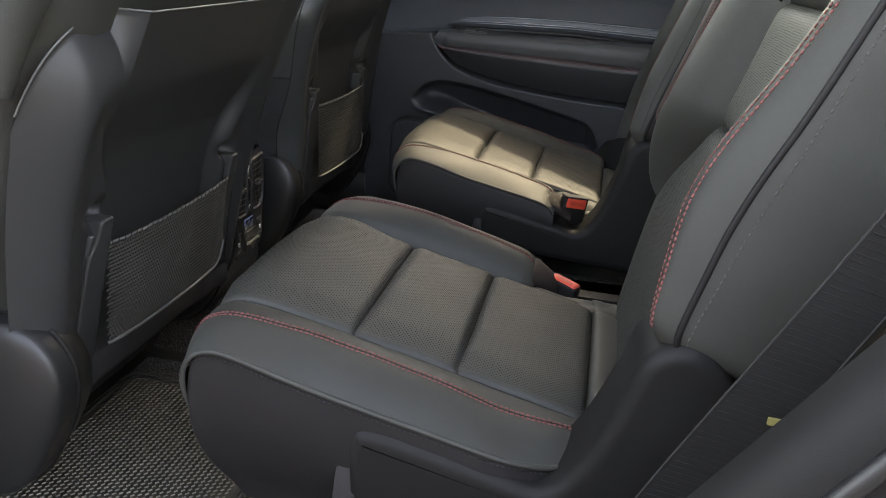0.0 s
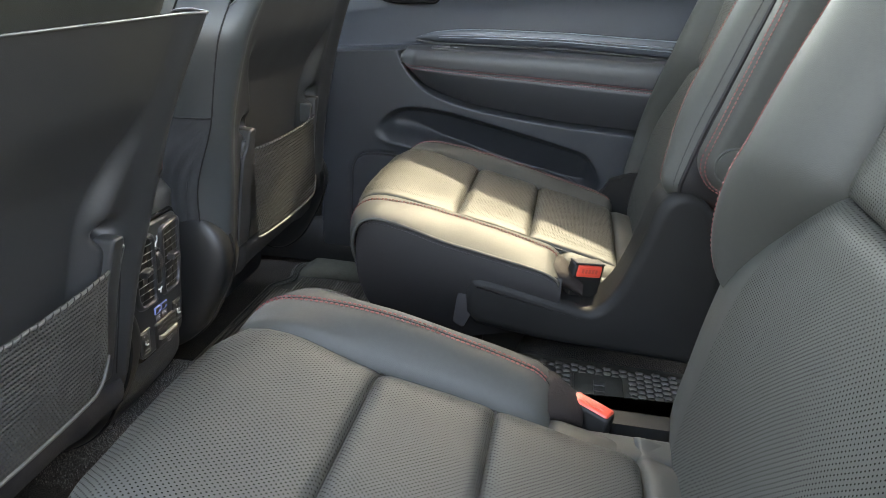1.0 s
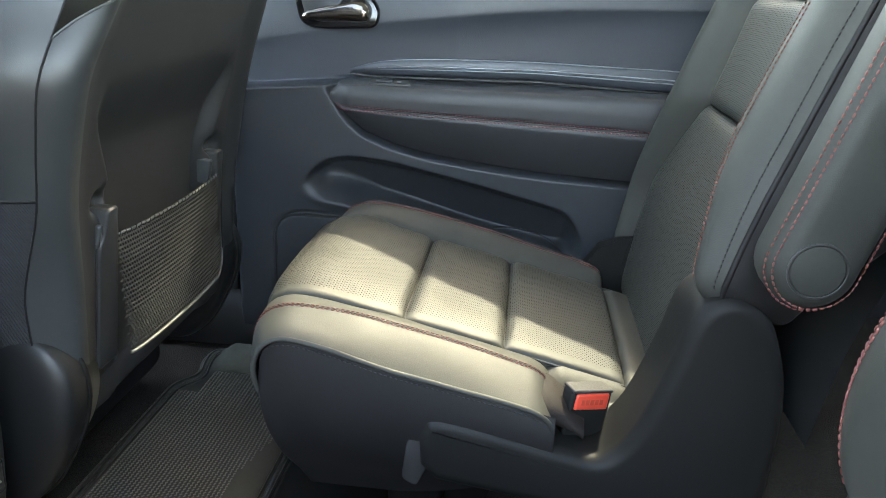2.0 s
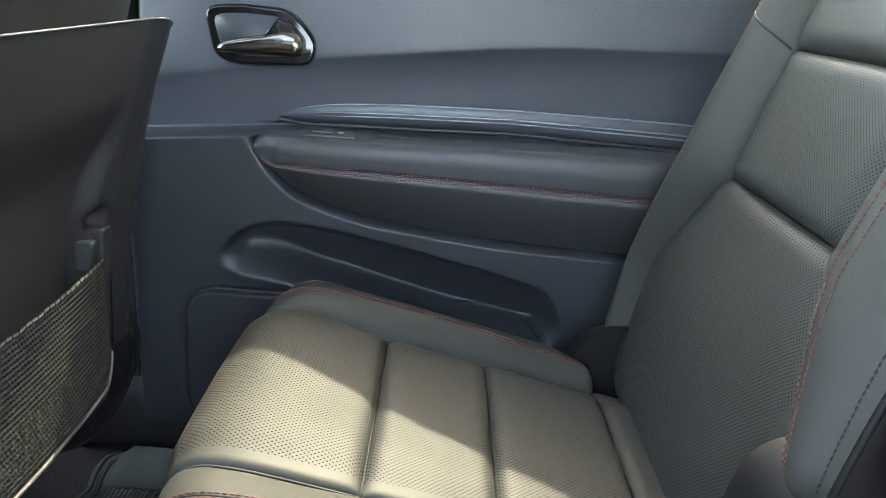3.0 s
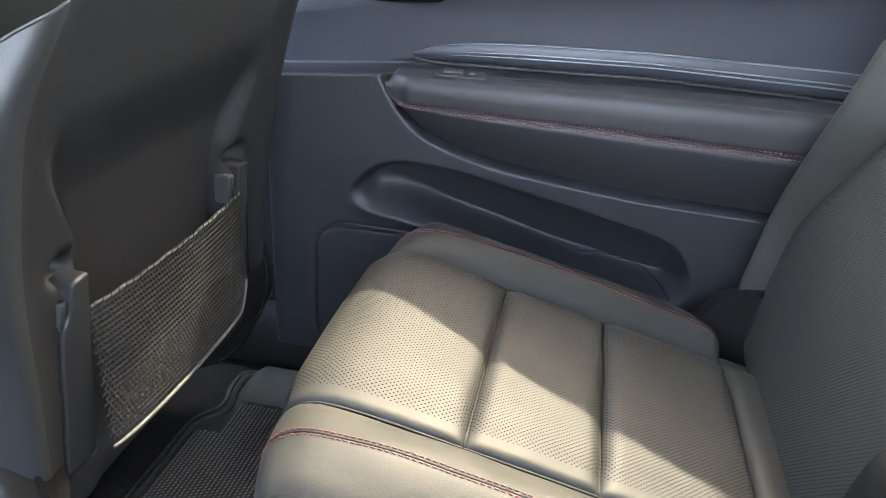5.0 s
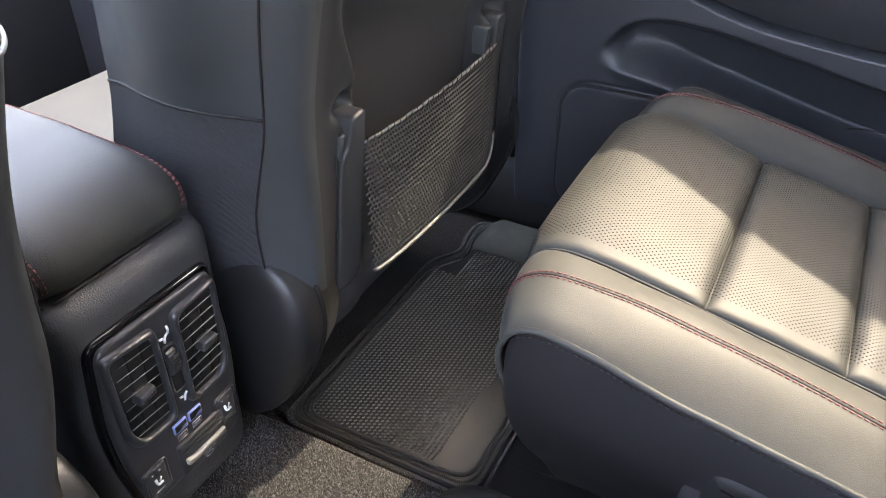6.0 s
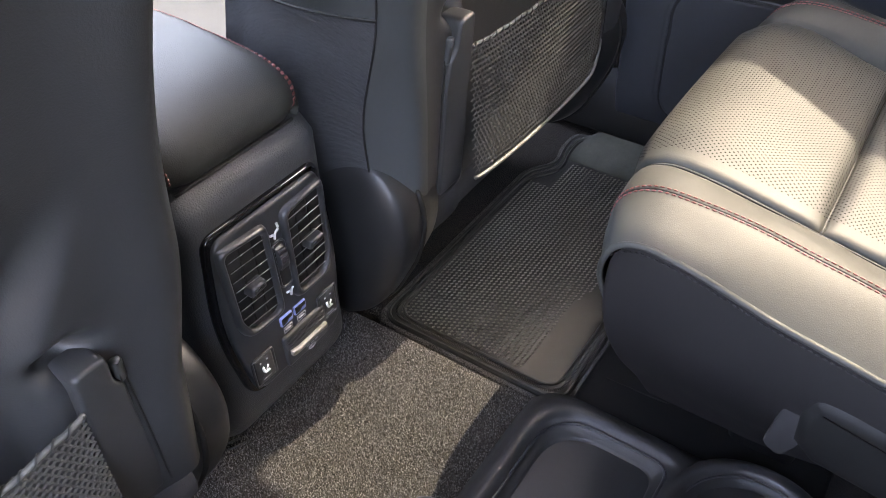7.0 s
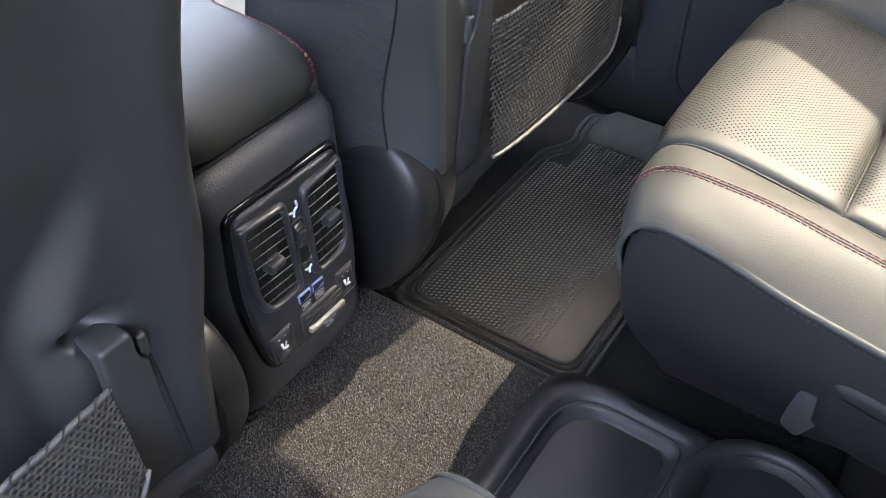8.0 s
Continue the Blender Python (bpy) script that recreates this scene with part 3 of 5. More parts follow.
        low = 1 - 0.25 * (1 - sstep(0.14, 0.30, s)) - 0.28 * sstep(0.32, 0.60, s)
        out = []
        for p in pts:
            crown = (0.72 + (0.36 * math.exp(-((s - 0.30) / 0.12) ** 2) if sg < 0 else 0.0)) if side > 0 else 1.0
            thin = 0.45 + 0.55 * sstep(0.18, 0.34, s) if sg > 0 and side < 0 else 1.0
            n = p.z * (low * crown if p.z > 0 else thin)
            seam = 0.176 if side > 0 else 0.122
            seam += (0.238 - seam) * (1 - max(0.0, min(1.0, (s - sa) / (b1 - sa))))
            px_ = 0.266 - (0.266 - p.x) * (0.266 - seam) / 0.116
            v = 0.205 + (px_ - 0.205) * k
            n = -0.03 + (n + 0.03) * k
            q = surf(BACK, s, side * v, n)
            out.append(q + Vector((wob(q.x, q.y, q.z, 12, 0.0015), 0, 0)))
        return out
    sa, sb = BACK.near(0.628, 0.415), BACK.near(0.79, 0.945)
    for side in (1, -1):
        s_low = BACK.near(0.612, 0.305) if side == 1 and sg > 0 else sa
        run, foot = (0.13, 0.25) if sg < 0 and side < 0 else (0.03, 0.55)
        ss = [s_low + 0.03 * (1 - math.cos(math.pi / 2 * i / 8)) for i in range(9)] + lin(s_low + 0.035, sb - 0.04, 44) + [sb - 0.04 + 0.04 * math.sin(math.pi / 2 * i / 8) for i in range(1, 9)]
        rings = []
        for s in ss:
            k = 1.0
            if s < s_low + run:
                k = foot + (1 - foot) * math.sqrt(max(0, 1 - ((s_low + run - s) / run) ** 2))
            if s > sb - 0.04:
                k = 0.5 + 0.5 * math.sqrt(max(0, 1 - ((s - sb + 0.04) / 0.04) ** 2))
            rings.append(ring(s, side, k))
        part("back_bolster", loft(rings), LEATHER, seat, "", 180)
        mid = rings[6:-6]
        for i in ((20,) if side > 0 and sg > 0 else ()):
            part("stitching", thread([r[i] + (r[i] - r[(i + 24) % len(r)]).normalized() * 0.0005 for r in mid], 0.0040, 0.0022, 0.0010), RED, seat, "dusty red stitching")
        part("cross_seam", tube([ring(b2 + 0.034 * (i - 3) / 20, side, 0.992)[i] for i in range(2, 25)], 0.0016, 6), BLACK_THREAD, seat)
        if sg > 0 and side < 0:
            for i in (13, 15):
                part("stitching", thread([r[i] + (r[i] - r[(i + 24) % len(r)]).normalized() * 0.0005 for r in mid], 0.0036, 0.0014, 0.0008), BROWN_THREAD, seat, "brown double stitching")
            part("edge_stitching", thread([r[23] + (r[23] - r[(23 + 24) % len(r)]).normalized() * 0.0004 for r in mid], 0.0036, 0.0016, 0.0009), BLACK_THREAD, seat)
        for k, r_ in (((16, 0.0008), (18, 0.0012)) if side > 0 else ((18, 0.0009), (19, 0.0009))) if sg < 0 else ():
            part("stitching", thread([r[k] + (r[k] - r[(k + 24) % len(r)]).normalized() * 0.0006 for r in mid], 0.0042, 0.0012, r_), RED, seat, "dusty red double stitching")
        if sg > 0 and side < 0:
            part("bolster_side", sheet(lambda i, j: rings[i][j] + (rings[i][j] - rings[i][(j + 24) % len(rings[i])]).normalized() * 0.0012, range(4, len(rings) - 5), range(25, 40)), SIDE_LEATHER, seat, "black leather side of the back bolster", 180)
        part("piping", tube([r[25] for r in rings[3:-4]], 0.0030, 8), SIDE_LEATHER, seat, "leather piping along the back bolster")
        part("edge_stitching", thread([r[27] + (r[27] - r[(27 + 24) % len(r)]).normalized() * 0.0004 for r in mid], 0.0036, 0.0026, 0.0009), GREY_THREAD if sg < 0 else BLACK_THREAD, seat)
    # back cover
    part("back_cover", sheet(lambda s, v: surf(BACK, s, v * 0.25, -0.112), lin(b0 + 0.05, BACK.s[-1] - 0.02, 20), lin(-1, 1, 10)), DARK_PLASTIC, seat)
    part("top_cover", sheet(lambda s, v: surf(BACK, s, v, -0.11 + 0.108 * pillow(s, 2, 0.001)), lin(b3, BACK.s[-1], 10), lin(-0.2, 0.2, 14)), LEATHER, seat)

    # side shields
    out = smooth_line([(0.336, 0, 0.262), (0.352, 0, 0.284), (0.42, 0, 0.275), (0.49, 0, 0.260), (0.525, 0, 0.256), (0.553, 0, 0.290), (0.578, 0, 0.365),
                       (0.592, 0, 0.418), (0.618, 0, 0.440), (0.648, 0, 0.434), (0.672, 0, 0.40), (0.69, 0, 0.33), (0.69, 0, 0.20)], 5)
    out = [(p.x, p.z) for p in out] + [(0.68, 0.185), (0.60, 0.188), (0.45, 0.195), (0.36, 0.207), (0.340, 0.225)]
    for side in (1, -1):
        low_ = (0.26 if sg > 0 else 1.0) if side == 1 else 1.0 if armrest else 0.12
        deep = 0.040 if side * sg > 0 else 0.088
        out_s = [(a, 0.30 + (b - 0.30) * low_ if b > 0.30 else b) for a, b in out]
        if low_ < 0.2:
            out_s = [(a, min(b, 0.252)) for a, b in out_s]
        if side == 1:
            out_s = [(a, b + 0.017 * (1 - sstep(0.545, 0.60, a)) if b > 0.24 else b) for a, b in out_s]
        part("side_shield", plate(out_s, deep, 0.016, lambda a, b, d, side=side, deep=deep: P(side * (0.271 - deep + d), a, b), 7), SHIELD, seat, "matt black plastic side shield", 60)
        if low_ == 1.0:
            part("recliner_sleeve", plate([(0.640 + 0.046 * math.cos(t), 0.365 + 0.046 * math.sin(t)) for t in lin(0, 2 * math.pi * 23 / 24, 23)], 0.05, 0.012,
                                      lambda a, b, d, side=side: P(side * (0.185 + d), a, b), 4), SHIELD, seat)
        part("pull_tab", plate(rounded([(0.324, 0.206), (0.340, 0.198), (0.350, 0.222), (0.348, 0.276), (0.330, 0.272)], 0.006), 0.004, 0.0015,
                               lambda a, b, d, side=side: P(side * (0.262 + d), a, b), 2), TAB, seat, "grey woven tab")
    # buckle on the inboard side, with its sleeve
    bm_ = Matrix.Translation(P(-0.216, 0.507 if armrest else 0.512, 0.276 if armrest else 0.250)) @ Euler((0, radians(8), radians(28 * sg))).to_matrix().to_4x4()
    body_ = part("buckle", place(box((-0.025, -0.010, -0.045), (0.025, 0.010, 0.030), 0.004), bm_), SHIELD, seat, "black plastic belt buckle")
    if sg > 0:
        part("release_button", place(box((-0.0205, -0.0122, 0.010), (0.0205, -0.002, 0.0285), 0.0025), bm_), BUTTON_RED, body_, "red release button")
        part("button_rim", place(box((-0.0245, -0.0112, 0.0287), (0.0245, 0.0105, 0.0325), 0.0018), bm_), TAB, body_, "grey rim over the button")
        for k in range(5):
            part("print_bar", place(box((-0.0135 + 0.0056 * k, -0.0126, 0.0165), (-0.0098 + 0.0056 * k, -0.0121, 0.0225), 0), bm_), BUTTON_DARK, body_)
    else:
        part("release_button", place(box((-0.0225, -0.0075, 0.021), (0.0225, 0.0110, 0.0322), 0.003), bm_), BUTTON_RED, body_, "red release button")
        part("button_print", place(box((-0.014, -0.003, 0.0326), (0.014, 0.002, 0.0330), 0), bm_), BUTTON_DARK, body_)
    def sleeve(x, v, z, ry, rz):
        out_ = []
        for t in lin(0, 2 * math.pi * 19 / 20, 19):
            k = 1 + 0.10 * noise.noise((x * 160, math.cos(t) * 3, math.sin(t) * 3 + sg))
            out_.append(P(v + ry * k * math.cos(t), x, z + rz * k * math.sin(t)))
        return out_
    part("belt_sleeve", loft([sleeve(*q) for q in ((0.448, -0.208, 0.288, 0.040, 0.015), (0.462, -0.209, 0.289, 0.042, 0.018), (0.474, -0.211, 0.287, 0.039, 0.017), (0.486, -0.214, 0.281, 0.033, 0.015),
                                                  (0.497, -0.217, 0.274, 0.028, 0.013), (0.508, -0.220, 0.266, 0.024, 0.011))]), SLEEVE, seat, "creased black elastic sleeve")
    part("inner_gusset", box(P(-0.192 if sg > 0 else -0.140, 0.45, 0.20), P(-0.140 if sg > 0 else -0.192, 0.61, 0.270), 0.014, 4), LEATHER, seat)

    if armrest:
        strap = lambda t, w: P(0.212 + 0.020 * w + 0.010 * t, 0.600 - 0.004 * w + 0.006 * t * t, 0.272 + 0.062 * t - 0.012 * w * t)
        part("side_strap", sheet(strap, lin(0, 1, 14), lin(0, 1, 6)), WEB, seat, "short grey strap at the foot of the backrest", 180)
        # folded-up armrest beside the inboard bolster
        axis = Vector((0.29, 0, 1)).normalized()
        perp = Vector((axis.z, 0, -axis.x))
        base = Vector((0.662, 0, 0.495))

        def arm_out(w):
            L = 0.36
            o = []
            for t in lin(math.pi, 2 * math.pi, 14):
                o.append((math.cos(t) * w, math.sin(t) * w))
            for t in lin(0, math.pi, 10):
                o.append((math.cos(t) * w * 0.9, L + math.sin(t) * w * 0.7))
            return o
        ol = arm_out(0.0385)

        def a3(a, b, d):
            q = base + perp * a + axis * b
            return Vector((q.x, cy + sg * (-0.276 - d), q.z))
        arm = part("armrest", plate(ol, 0.058, 0.02, a3, 6, both=True), LEATHER, seat, "folded-up black leather armrest", 180)
        for k in (0.0, 0.0055):
            part("stitching", thread([a3(a * (0.89 + k * 20), b * (0.89 + k * 20) if b < 0 else b, 0.0555 - k * 1.35) for a, b in ol + ol[:1]], 0.0042, 0.0014, 0.0010), RED, arm, "red stitching round the armrest")
        cap = part("pivot_cap", plate([(0.0215 * math.cos(t), 0.0215 * math.sin(t)) for t in lin(0, 2 * math.pi * 31 / 32, 31)], 0.0022, 0.0012, lambda a, b, d: a3(a, b, 0.0575 + d), 3), LEATHER, arm, "round leather pivot cap")
        part("cap_ring", tube([a3(0.023 * math.cos(t), 0.023 * math.sin(t), 0.0582) for t in lin(0, 2 * math.pi * 39 / 40, 39)], 0.0011, 6, closed=True), DARK_PLASTIC, arm)
    return seat


second_row_seat(0.380, 1, "black leather second-row seat with folded-up armrest, beside the far door", True)
second_row_seat(-0.403, -1, "black leather second-row seat with red stitching, beside the open door", False)


# ---- front seats, seen from behind ----
def front_seat(cy, dx, dz, lean, zb, label):
    seat = thing("front_seat", (-0.2, cy, 0.0), label, "car seat", "front seats")

    cs = cy - 0.004
    bxf = lerp_fn([0.10, 0.20, 0.31, 0.415, 0.50, 0.58, 0.652, 0.80], [-0.055, -0.040, -0.019, 0.002, 0.028, 0.060, 0.093, 0.150])

    def half(z):
        """Half width of the shell's flat back at height z."""
        return 0.228 + 0.016 * sstep(0.32, 0.46, z) + (0.010 if cy > 0 else 0.0)

    def back_x(z):
        s_ = sum(bxf(z + k * 0.02) for k in (-2, -1, 0, 1, 2)) / 5
        return s_ - lean * (z - 0.415)

    def inward(v, z):
        """Towards the middle of the car the near shell narrows upwards."""
        if cy > 0:
            return v * (1 - 0.17 * sstep(0.55, 0.67, z)) if v < 0 else v
        return v * (0.99 - 0.085 * sstep(0.36, 0.62, z)) if v > 0 else v

    def shell(v, z):
        """A raised border with a soft ridge round a sunken middle; a deeper well behind the net; a hollow behind each hook."""
        h = half(z)
        a = abs(v)
        x = back_x(z) + 0.002 * math.exp(-((a - h + 0.016) / 0.014) ** 2)
        rec = 0.007 * (1 - sstep(h - 0.060, h - 0.014, a)) * sstep(0.17, 0.22, z)
        wide = 0.046 * sstep(0.42, 0.54, z)
        rec += 0.021 * (1 - sstep(0.122 + wide, 0.149 + wide, a)) * sstep(0.20, 0.24, z) * (1 - sstep(0.47, 0.57, z))
        x -= rec
        x -= 0.030 * math.exp(-((a - 0.160) / 0.016) ** 2 - ((z - 0.421) / 0.012) ** 2)
        t = max(0.0, (a - h + 0.010) / 0.036)
        if cy < 0 and v < 0:      # the outer border turns away, also round its upper corner
            q, w = a - 0.173, z - 0.510
            r = ((q / 0.100) ** 2.2 + (w / 0.135) ** 2.2) ** (1 / 2.2) if q > 0 and w > 0 else q / 0.100
            t = max(0.0, 1 - ((1 - r) * 0.100 - 0.003) / 0.052)
        x -= 0.052 * min(1.0, t) ** 1.6
        return Vector((x + dx, cs + inward(v, z), z + dz))

    def top_z(v):
        rh, rv, e = (0.100, 0.135, 2.2) if v < 0 and cy < 0 else (0.022, 0.014, 2.7) if cy < 0 else (0.06, 0.075, 2.4)
        q = max(0.0, abs(v) - 0.273 + rh) / rh
        return 0.645 - rv * (1 - max(0.0, 1 - min(1.0, q) ** e) ** (1 / e))

    def shell_at(w, v):
        return shell(v * (0.94 + 0.06 * w), 0.215 + (top_z(v) - 0.215) * w)
    cut = 0.206
    for s in (-1, 1):
        brim = 0.224 if cy > 0 and s < 0 else 0.2699
        part("side_frame", sheet(shell_at, lin(0, 1, 84), [s * (cut + (brim - cut) * t) for t in lin(0, 1, 24)]), SHELL_SHADED, seat, "smooth raised border of the seat back", 180)
        if brim < 0.26:
            # paler tone stands for the light on the edge that turns away
            part("lit_side_skin", sheet(shell_at, lin(0, 1, 84), [s * (brim + (0.27 - brim) * math.sin(t)) for t in lin(0, math.pi / 2, 16)]), SHELL_M, seat, "shell skin turning to the side, in a paler lit tone", 180)
    # the panel's shade comes from its darker colour as well as its depth
    part("back_panel", sheet(shell_at, lin(0, 1, 100), lin(-cut, cut, 110)), SHELL_SHADED, seat, "sunken back panel in a darker shaded tone", 180)
    vs = [0.270 * math.sin(t) for t in lin(-math.pi / 2, math.pi / 2, 130)]
    part("shell_trim", tube([shell(v, top_z(v)) + Vector((0.001, 0, 0.001)) for v in vs], 0.0012, 8), WELT, seat, "pale seam along the shell's upper edge")

    # upholstered back around the shell
    def up_ring(z, k):
        h = 0.250 - 0.02 * sstep(0.70, 0.84, z) - 0.028 * (1 - sstep(0.30, 0.44, z))
        bx = back_x(z) - 0.026
        pts = smooth_line([(v, 0, x) for v, x in [(-h * 0.80, bx - 0.014), (-h * 0.98, bx - 0.035), (-h * 1.06, bx - 0.085), (-h, bx - 0.15), (-h * 0.7, bx - 0.16), (0, bx - 0.13),
                           (h * 0.7, bx - 0.16), (h, bx - 0.15), (h * 1.06, bx - 0.085), (h * 0.98, bx - 0.035), (h * 0.80, bx - 0.014), (0, bx - 0.022)]], 4)
        return [Vector((bx - 0.07 + (p.z - bx + 0.07) * k + dx, cs + inward(p.x * k, z), z + dz)) for p in pts]
    zs = lin(0.19, 0.80, 40)
    part("upholstery", loft([up_ring(z, 1.0 if z < 0.77 else 0.9) for z in zs] + [up_ring(0.82, 0.7), up_ring(0.83, 0.4)]), LEATHER, seat, "black leather upholstery round the seat back", 180)

    # the roll of leather over the shell's upper edge, following its rounded corner
    def roll(v, t):
        z0 = top_z(v)
        p = shell(v, z0)
        e_ = 0.004
        slope = (top_z(v + e_) - top_z(v - e_)) / (2 * e_)
        n = Vector((0, -slope if v < 0 and cy < 0 else 0, 1)).normalized()
        up = (1 - math.cos(t)) * 0.5
        reach = 0.16 * n.z ** 2 + 0.045 * (1 - n.z ** 2)
        return p + Vector((-0.05 + 0.058 * math.sin(t), n.y * reach * up, -0.002 + n.z * reach * up))
    lo_v = -0.266 if cy < 0 else -0.262
    part("upper_roll", sheet(roll, [lo_v + (0.250 - lo_v) * i / 110 for i in range(111)], lin(math.pi * 0.40, math.pi, 16)), LEATHER, seat, "soft leather over the shell's upper edge", 180)
    if cy < 0:
        part("roll_stitching", thread([roll(-0.09 + 0.01 * t, math.pi * (0.46 + 0.5 * t)) + Vector((0.001, 0, 0)) for t in lin(0, 1, 20)], 0.0042, 0.003, 0.0009), GREY_THREAD, seat)
    # inboard side: leather above, woven cloth below, with seams
    sd = -1 if cy > 0 else 1

    edge_top = top_z(sd * 0.27)

    def side(u, z):
        p = shell_at((z - 0.215) / (edge_top - 0.215), sd * 0.27)
        return Vector((p.x + 0.001 - 0.17 * u, p.y + sd * (0.0008 + (0.010 + 0.022 * sstep(0.42, 0.52, z)) * math.sin(math.pi * min(1.0, u * 1.1))), z + dz))
    part("side_upper", sheet(side, lin(0, 1, 10), lin(0.449, 0.70, 14)), SHELL_M, seat, "smooth grey-green leather side of the seat back", 180)
    part("side_lower", sheet(side, lin(0, 1, 10), lin(0.24, 0.447, 14)), TWILL, seat, "ribbed cloth side of the seat back", 180)
    part("cross_seam", tube([side(u, 0.448) for u in lin(0, 1, 14)], 0.0016, 6), GAP_BLACK, seat)
    part("side_seam", tube([side(0, z) for z in lin(0.25, 0.66, 24)], 0.0012, 6), GAP_BLACK, seat)
    # lower cloth edge
    def hang(v, t):
        k = 1 - 0.25 * abs(v / 0.215) ** 6
        p = shell(v, 0.215)
        return Vector((p.x - 0.018 + 0.017 * math.cos(t) * k + wob(v * 3, t, 0, 6, 0.002), p.y, p.z - 0.022 + 0.032 * math.sin(t) * k))
    part("lower_skirt", sheet(hang, lin(-0.215, 0.215, 40), lin(-math.pi, math.pi, 24)), CLOTH, seat, "soft cloth roll under the shell", 180)

    # net pocket between two struts with bag hooks
    zt = 0.378
    for s in (-1, 1):
        def b3(a, b, d, s=s):
            return Vector((back_x(b) - 0.022 + d * (1 + 0.30 * sstep(0.345, 0.405, b)) + dx, cy + a, b + dz))
        ol_ = [(s * 0.147, 0.222), (s * 0.190, 0.222), (s * 0.182, 0.33), (s * 0.179, 0.372), (s * 0.172, 0.383), (s * 0.170, 0.413), (s * 0.147, 0.414)]
        if s < 0:
            ol_ = ol_[::-1]
        blade = part("pocket_strut", plate(rounded(ol_, 0.006), 0.0185, 0.0035, b3, 5), STRUT, seat, "slim plastic strut with a bag hook", 60)
        lip = [(s * 0.173, 0.398), (s * 0.181, 0.398), (s * 0.183, 0.372), (s * 0.175, 0.368)] if cy * s < 0 or s < 0 else [(0.127, 0.404), (0.139, 0.404), (0.140, 0.372), (0.129, 0.368)]
        part("hook_lip", plate(rounded(lip if s > 0 else lip[::-1], 0.003), 0.016, 0.003, b3, 3), SHELL_M, blade)
        part("strut_groove", tube([shell(s * (0.1825 + 0.010 * t) + 0.004, 0.376 - 0.150 * t) + Vector((0.0004, 0, 0)) for t in lin(0, 1, 14)], 0.0009, 5), GAP_BLACK, blade)

    def bag(v, z):
        """The net's belly."""
        q = max(0.0, 1 - (v / 0.150) ** 2)
        w = (zt - z) / (zt - zb)
        sag = 0.004 * q * (1 - w)
        return Vector((back_x(z) - 0.002 + 0.012 * math.sqrt(q) * (0.45 + 0.55 * w) + 0.012 * w + dx, cy + v, z - sag * 0.8 + dz))
    nb = bmesh.new()

    def lowline(v):
        return zb + 0.030 * max(0.0, (v - 0.108) / 0.040) ** 2.2
    def strand(p, q, w, bm):
        d = (q - p)
        if d.length < 1e-6:
            return
        d.normalize()
        side_ = d.cross(Vector((1, 0, 0)))
        if side_.length < 0.01:
            return
        side_ = side_.normalized() * w / 2
        if side_.z < 0:
            side_ = -side_
        up = Vector((0.0013, 0, 0)) - side_ * 0.1
        vv = [bm.verts.new(c) for c in (p - side_, p + up, p + side_, q + side_, q + up, q - side_)]
        bm.faces.new((vv[0], vv[1], vv[4], vv[5]))
        bm.faces.new((vv[1], vv[2], vv[3], vv[4]))
    rows_ = 26
    dv = 0.0052
    for j in range(rows_ + 1):
        z0 = zb + 0.002 + (zt - zb - 0.003) * j / rows_
        for i in range(58):
            v = -0.149 + dv * (i + 0.5 * (j % 2))
            if v > 0.1455 or z0 < lowline(v + dv) + 0.001:
                continue
            strand(bag(v, z0 - 0.0013), bag(min(0.148, v + dv * 1.15), z0 + 0.0013), 0.0023, nb)
            if j < rows_ and v + dv < 0.148:
                strand(bag(v + dv, z0 + 0.0011), bag(v + dv * 0.62, z0 + (zt - zb) / rows_ - 0.0008), 0.0012, nb)
    part("net", nb, NET, seat, "knitted elastic map-pocket net", 8)
    hem = [bag(v, zt) + Vector((0.002, 0, 0.0006 * math.sin(v * 170) - 0.001 * (1 - (v / 0.15) ** 2))) for v in lin(-0.148, 0.148, 160)]
    rod = part("net_rod", tube(hem, 0.0018, 8), ROD, seat, "pale elastic rod along the net's upper edge")
    coil = [bag(v, zt) + Vector((0.002 + 0.0021 * math.cos(v * 560), 0, 0.0006 * math.sin(v * 170) - 0.001 * (1 - (v / 0.15) ** 2) + 0.0024 * math.sin(v * 560))) for v in lin(-0.147, 0.147, 420)]
    part("whipping", tube(coil, 0.0007, 5), HEM, rod, "dark cord wound round the rod")
    low = [bag(v, lowline(v)) + Vector((0.0015, 0, 0)) for v in lin(-0.148, 0.149, 60)]
    part("net_binding", tube(low, 0.0021, 8), ROD, seat, "pale binding along the net's lower edge")
    # hinge covers on both sides: a broad low dome with a creased rim
    for s in (-1, 1):
        prof = rounded([(-0.19, 0.10), (-0.17, 0.27), (-0.115, 0.318), (-0.055, 0.312), (-0.022, 0.262), (-0.030, 0.20), (-0.075, 0.11), (-0.13, 0.07)], 0.06, 7)
        mx, mz = -0.10, 0.20
        thick = 0.066
        shift = 0.026 if cy < 0 and s < 0 else -0.006 if cy > 0 else -0.012

        def dome(k, grow=1.0):
            f = grow * (1 - 0.93 * k ** 2.6)
            d = thick * (0.62 * sstep(-0.25, 0.25, k) + 0.38 * math.sin(k * math.pi / 2)) - thick * 0.31
            return [Vector((mx + (a - mx) * f + shift, cs + s * (0.226 + d), mz + (c_ - mz) * f + dz * 0.4)) for a, c_ in prof]
        part("hinge_cover", loft([[Vector((p.x, cs + s * 0.19, p.z)) for p in dome(0, 0.86)]] + [dome(k) for k in lin(0, 1, 14)]), HINGE, seat, "rounded plastic hinge cover", 180)
        part("hinge_rim", tube(dome(0.02, 1.0), 0.0030, 8, closed=True), SHIELD, seat, "raised rim round the hinge cover")
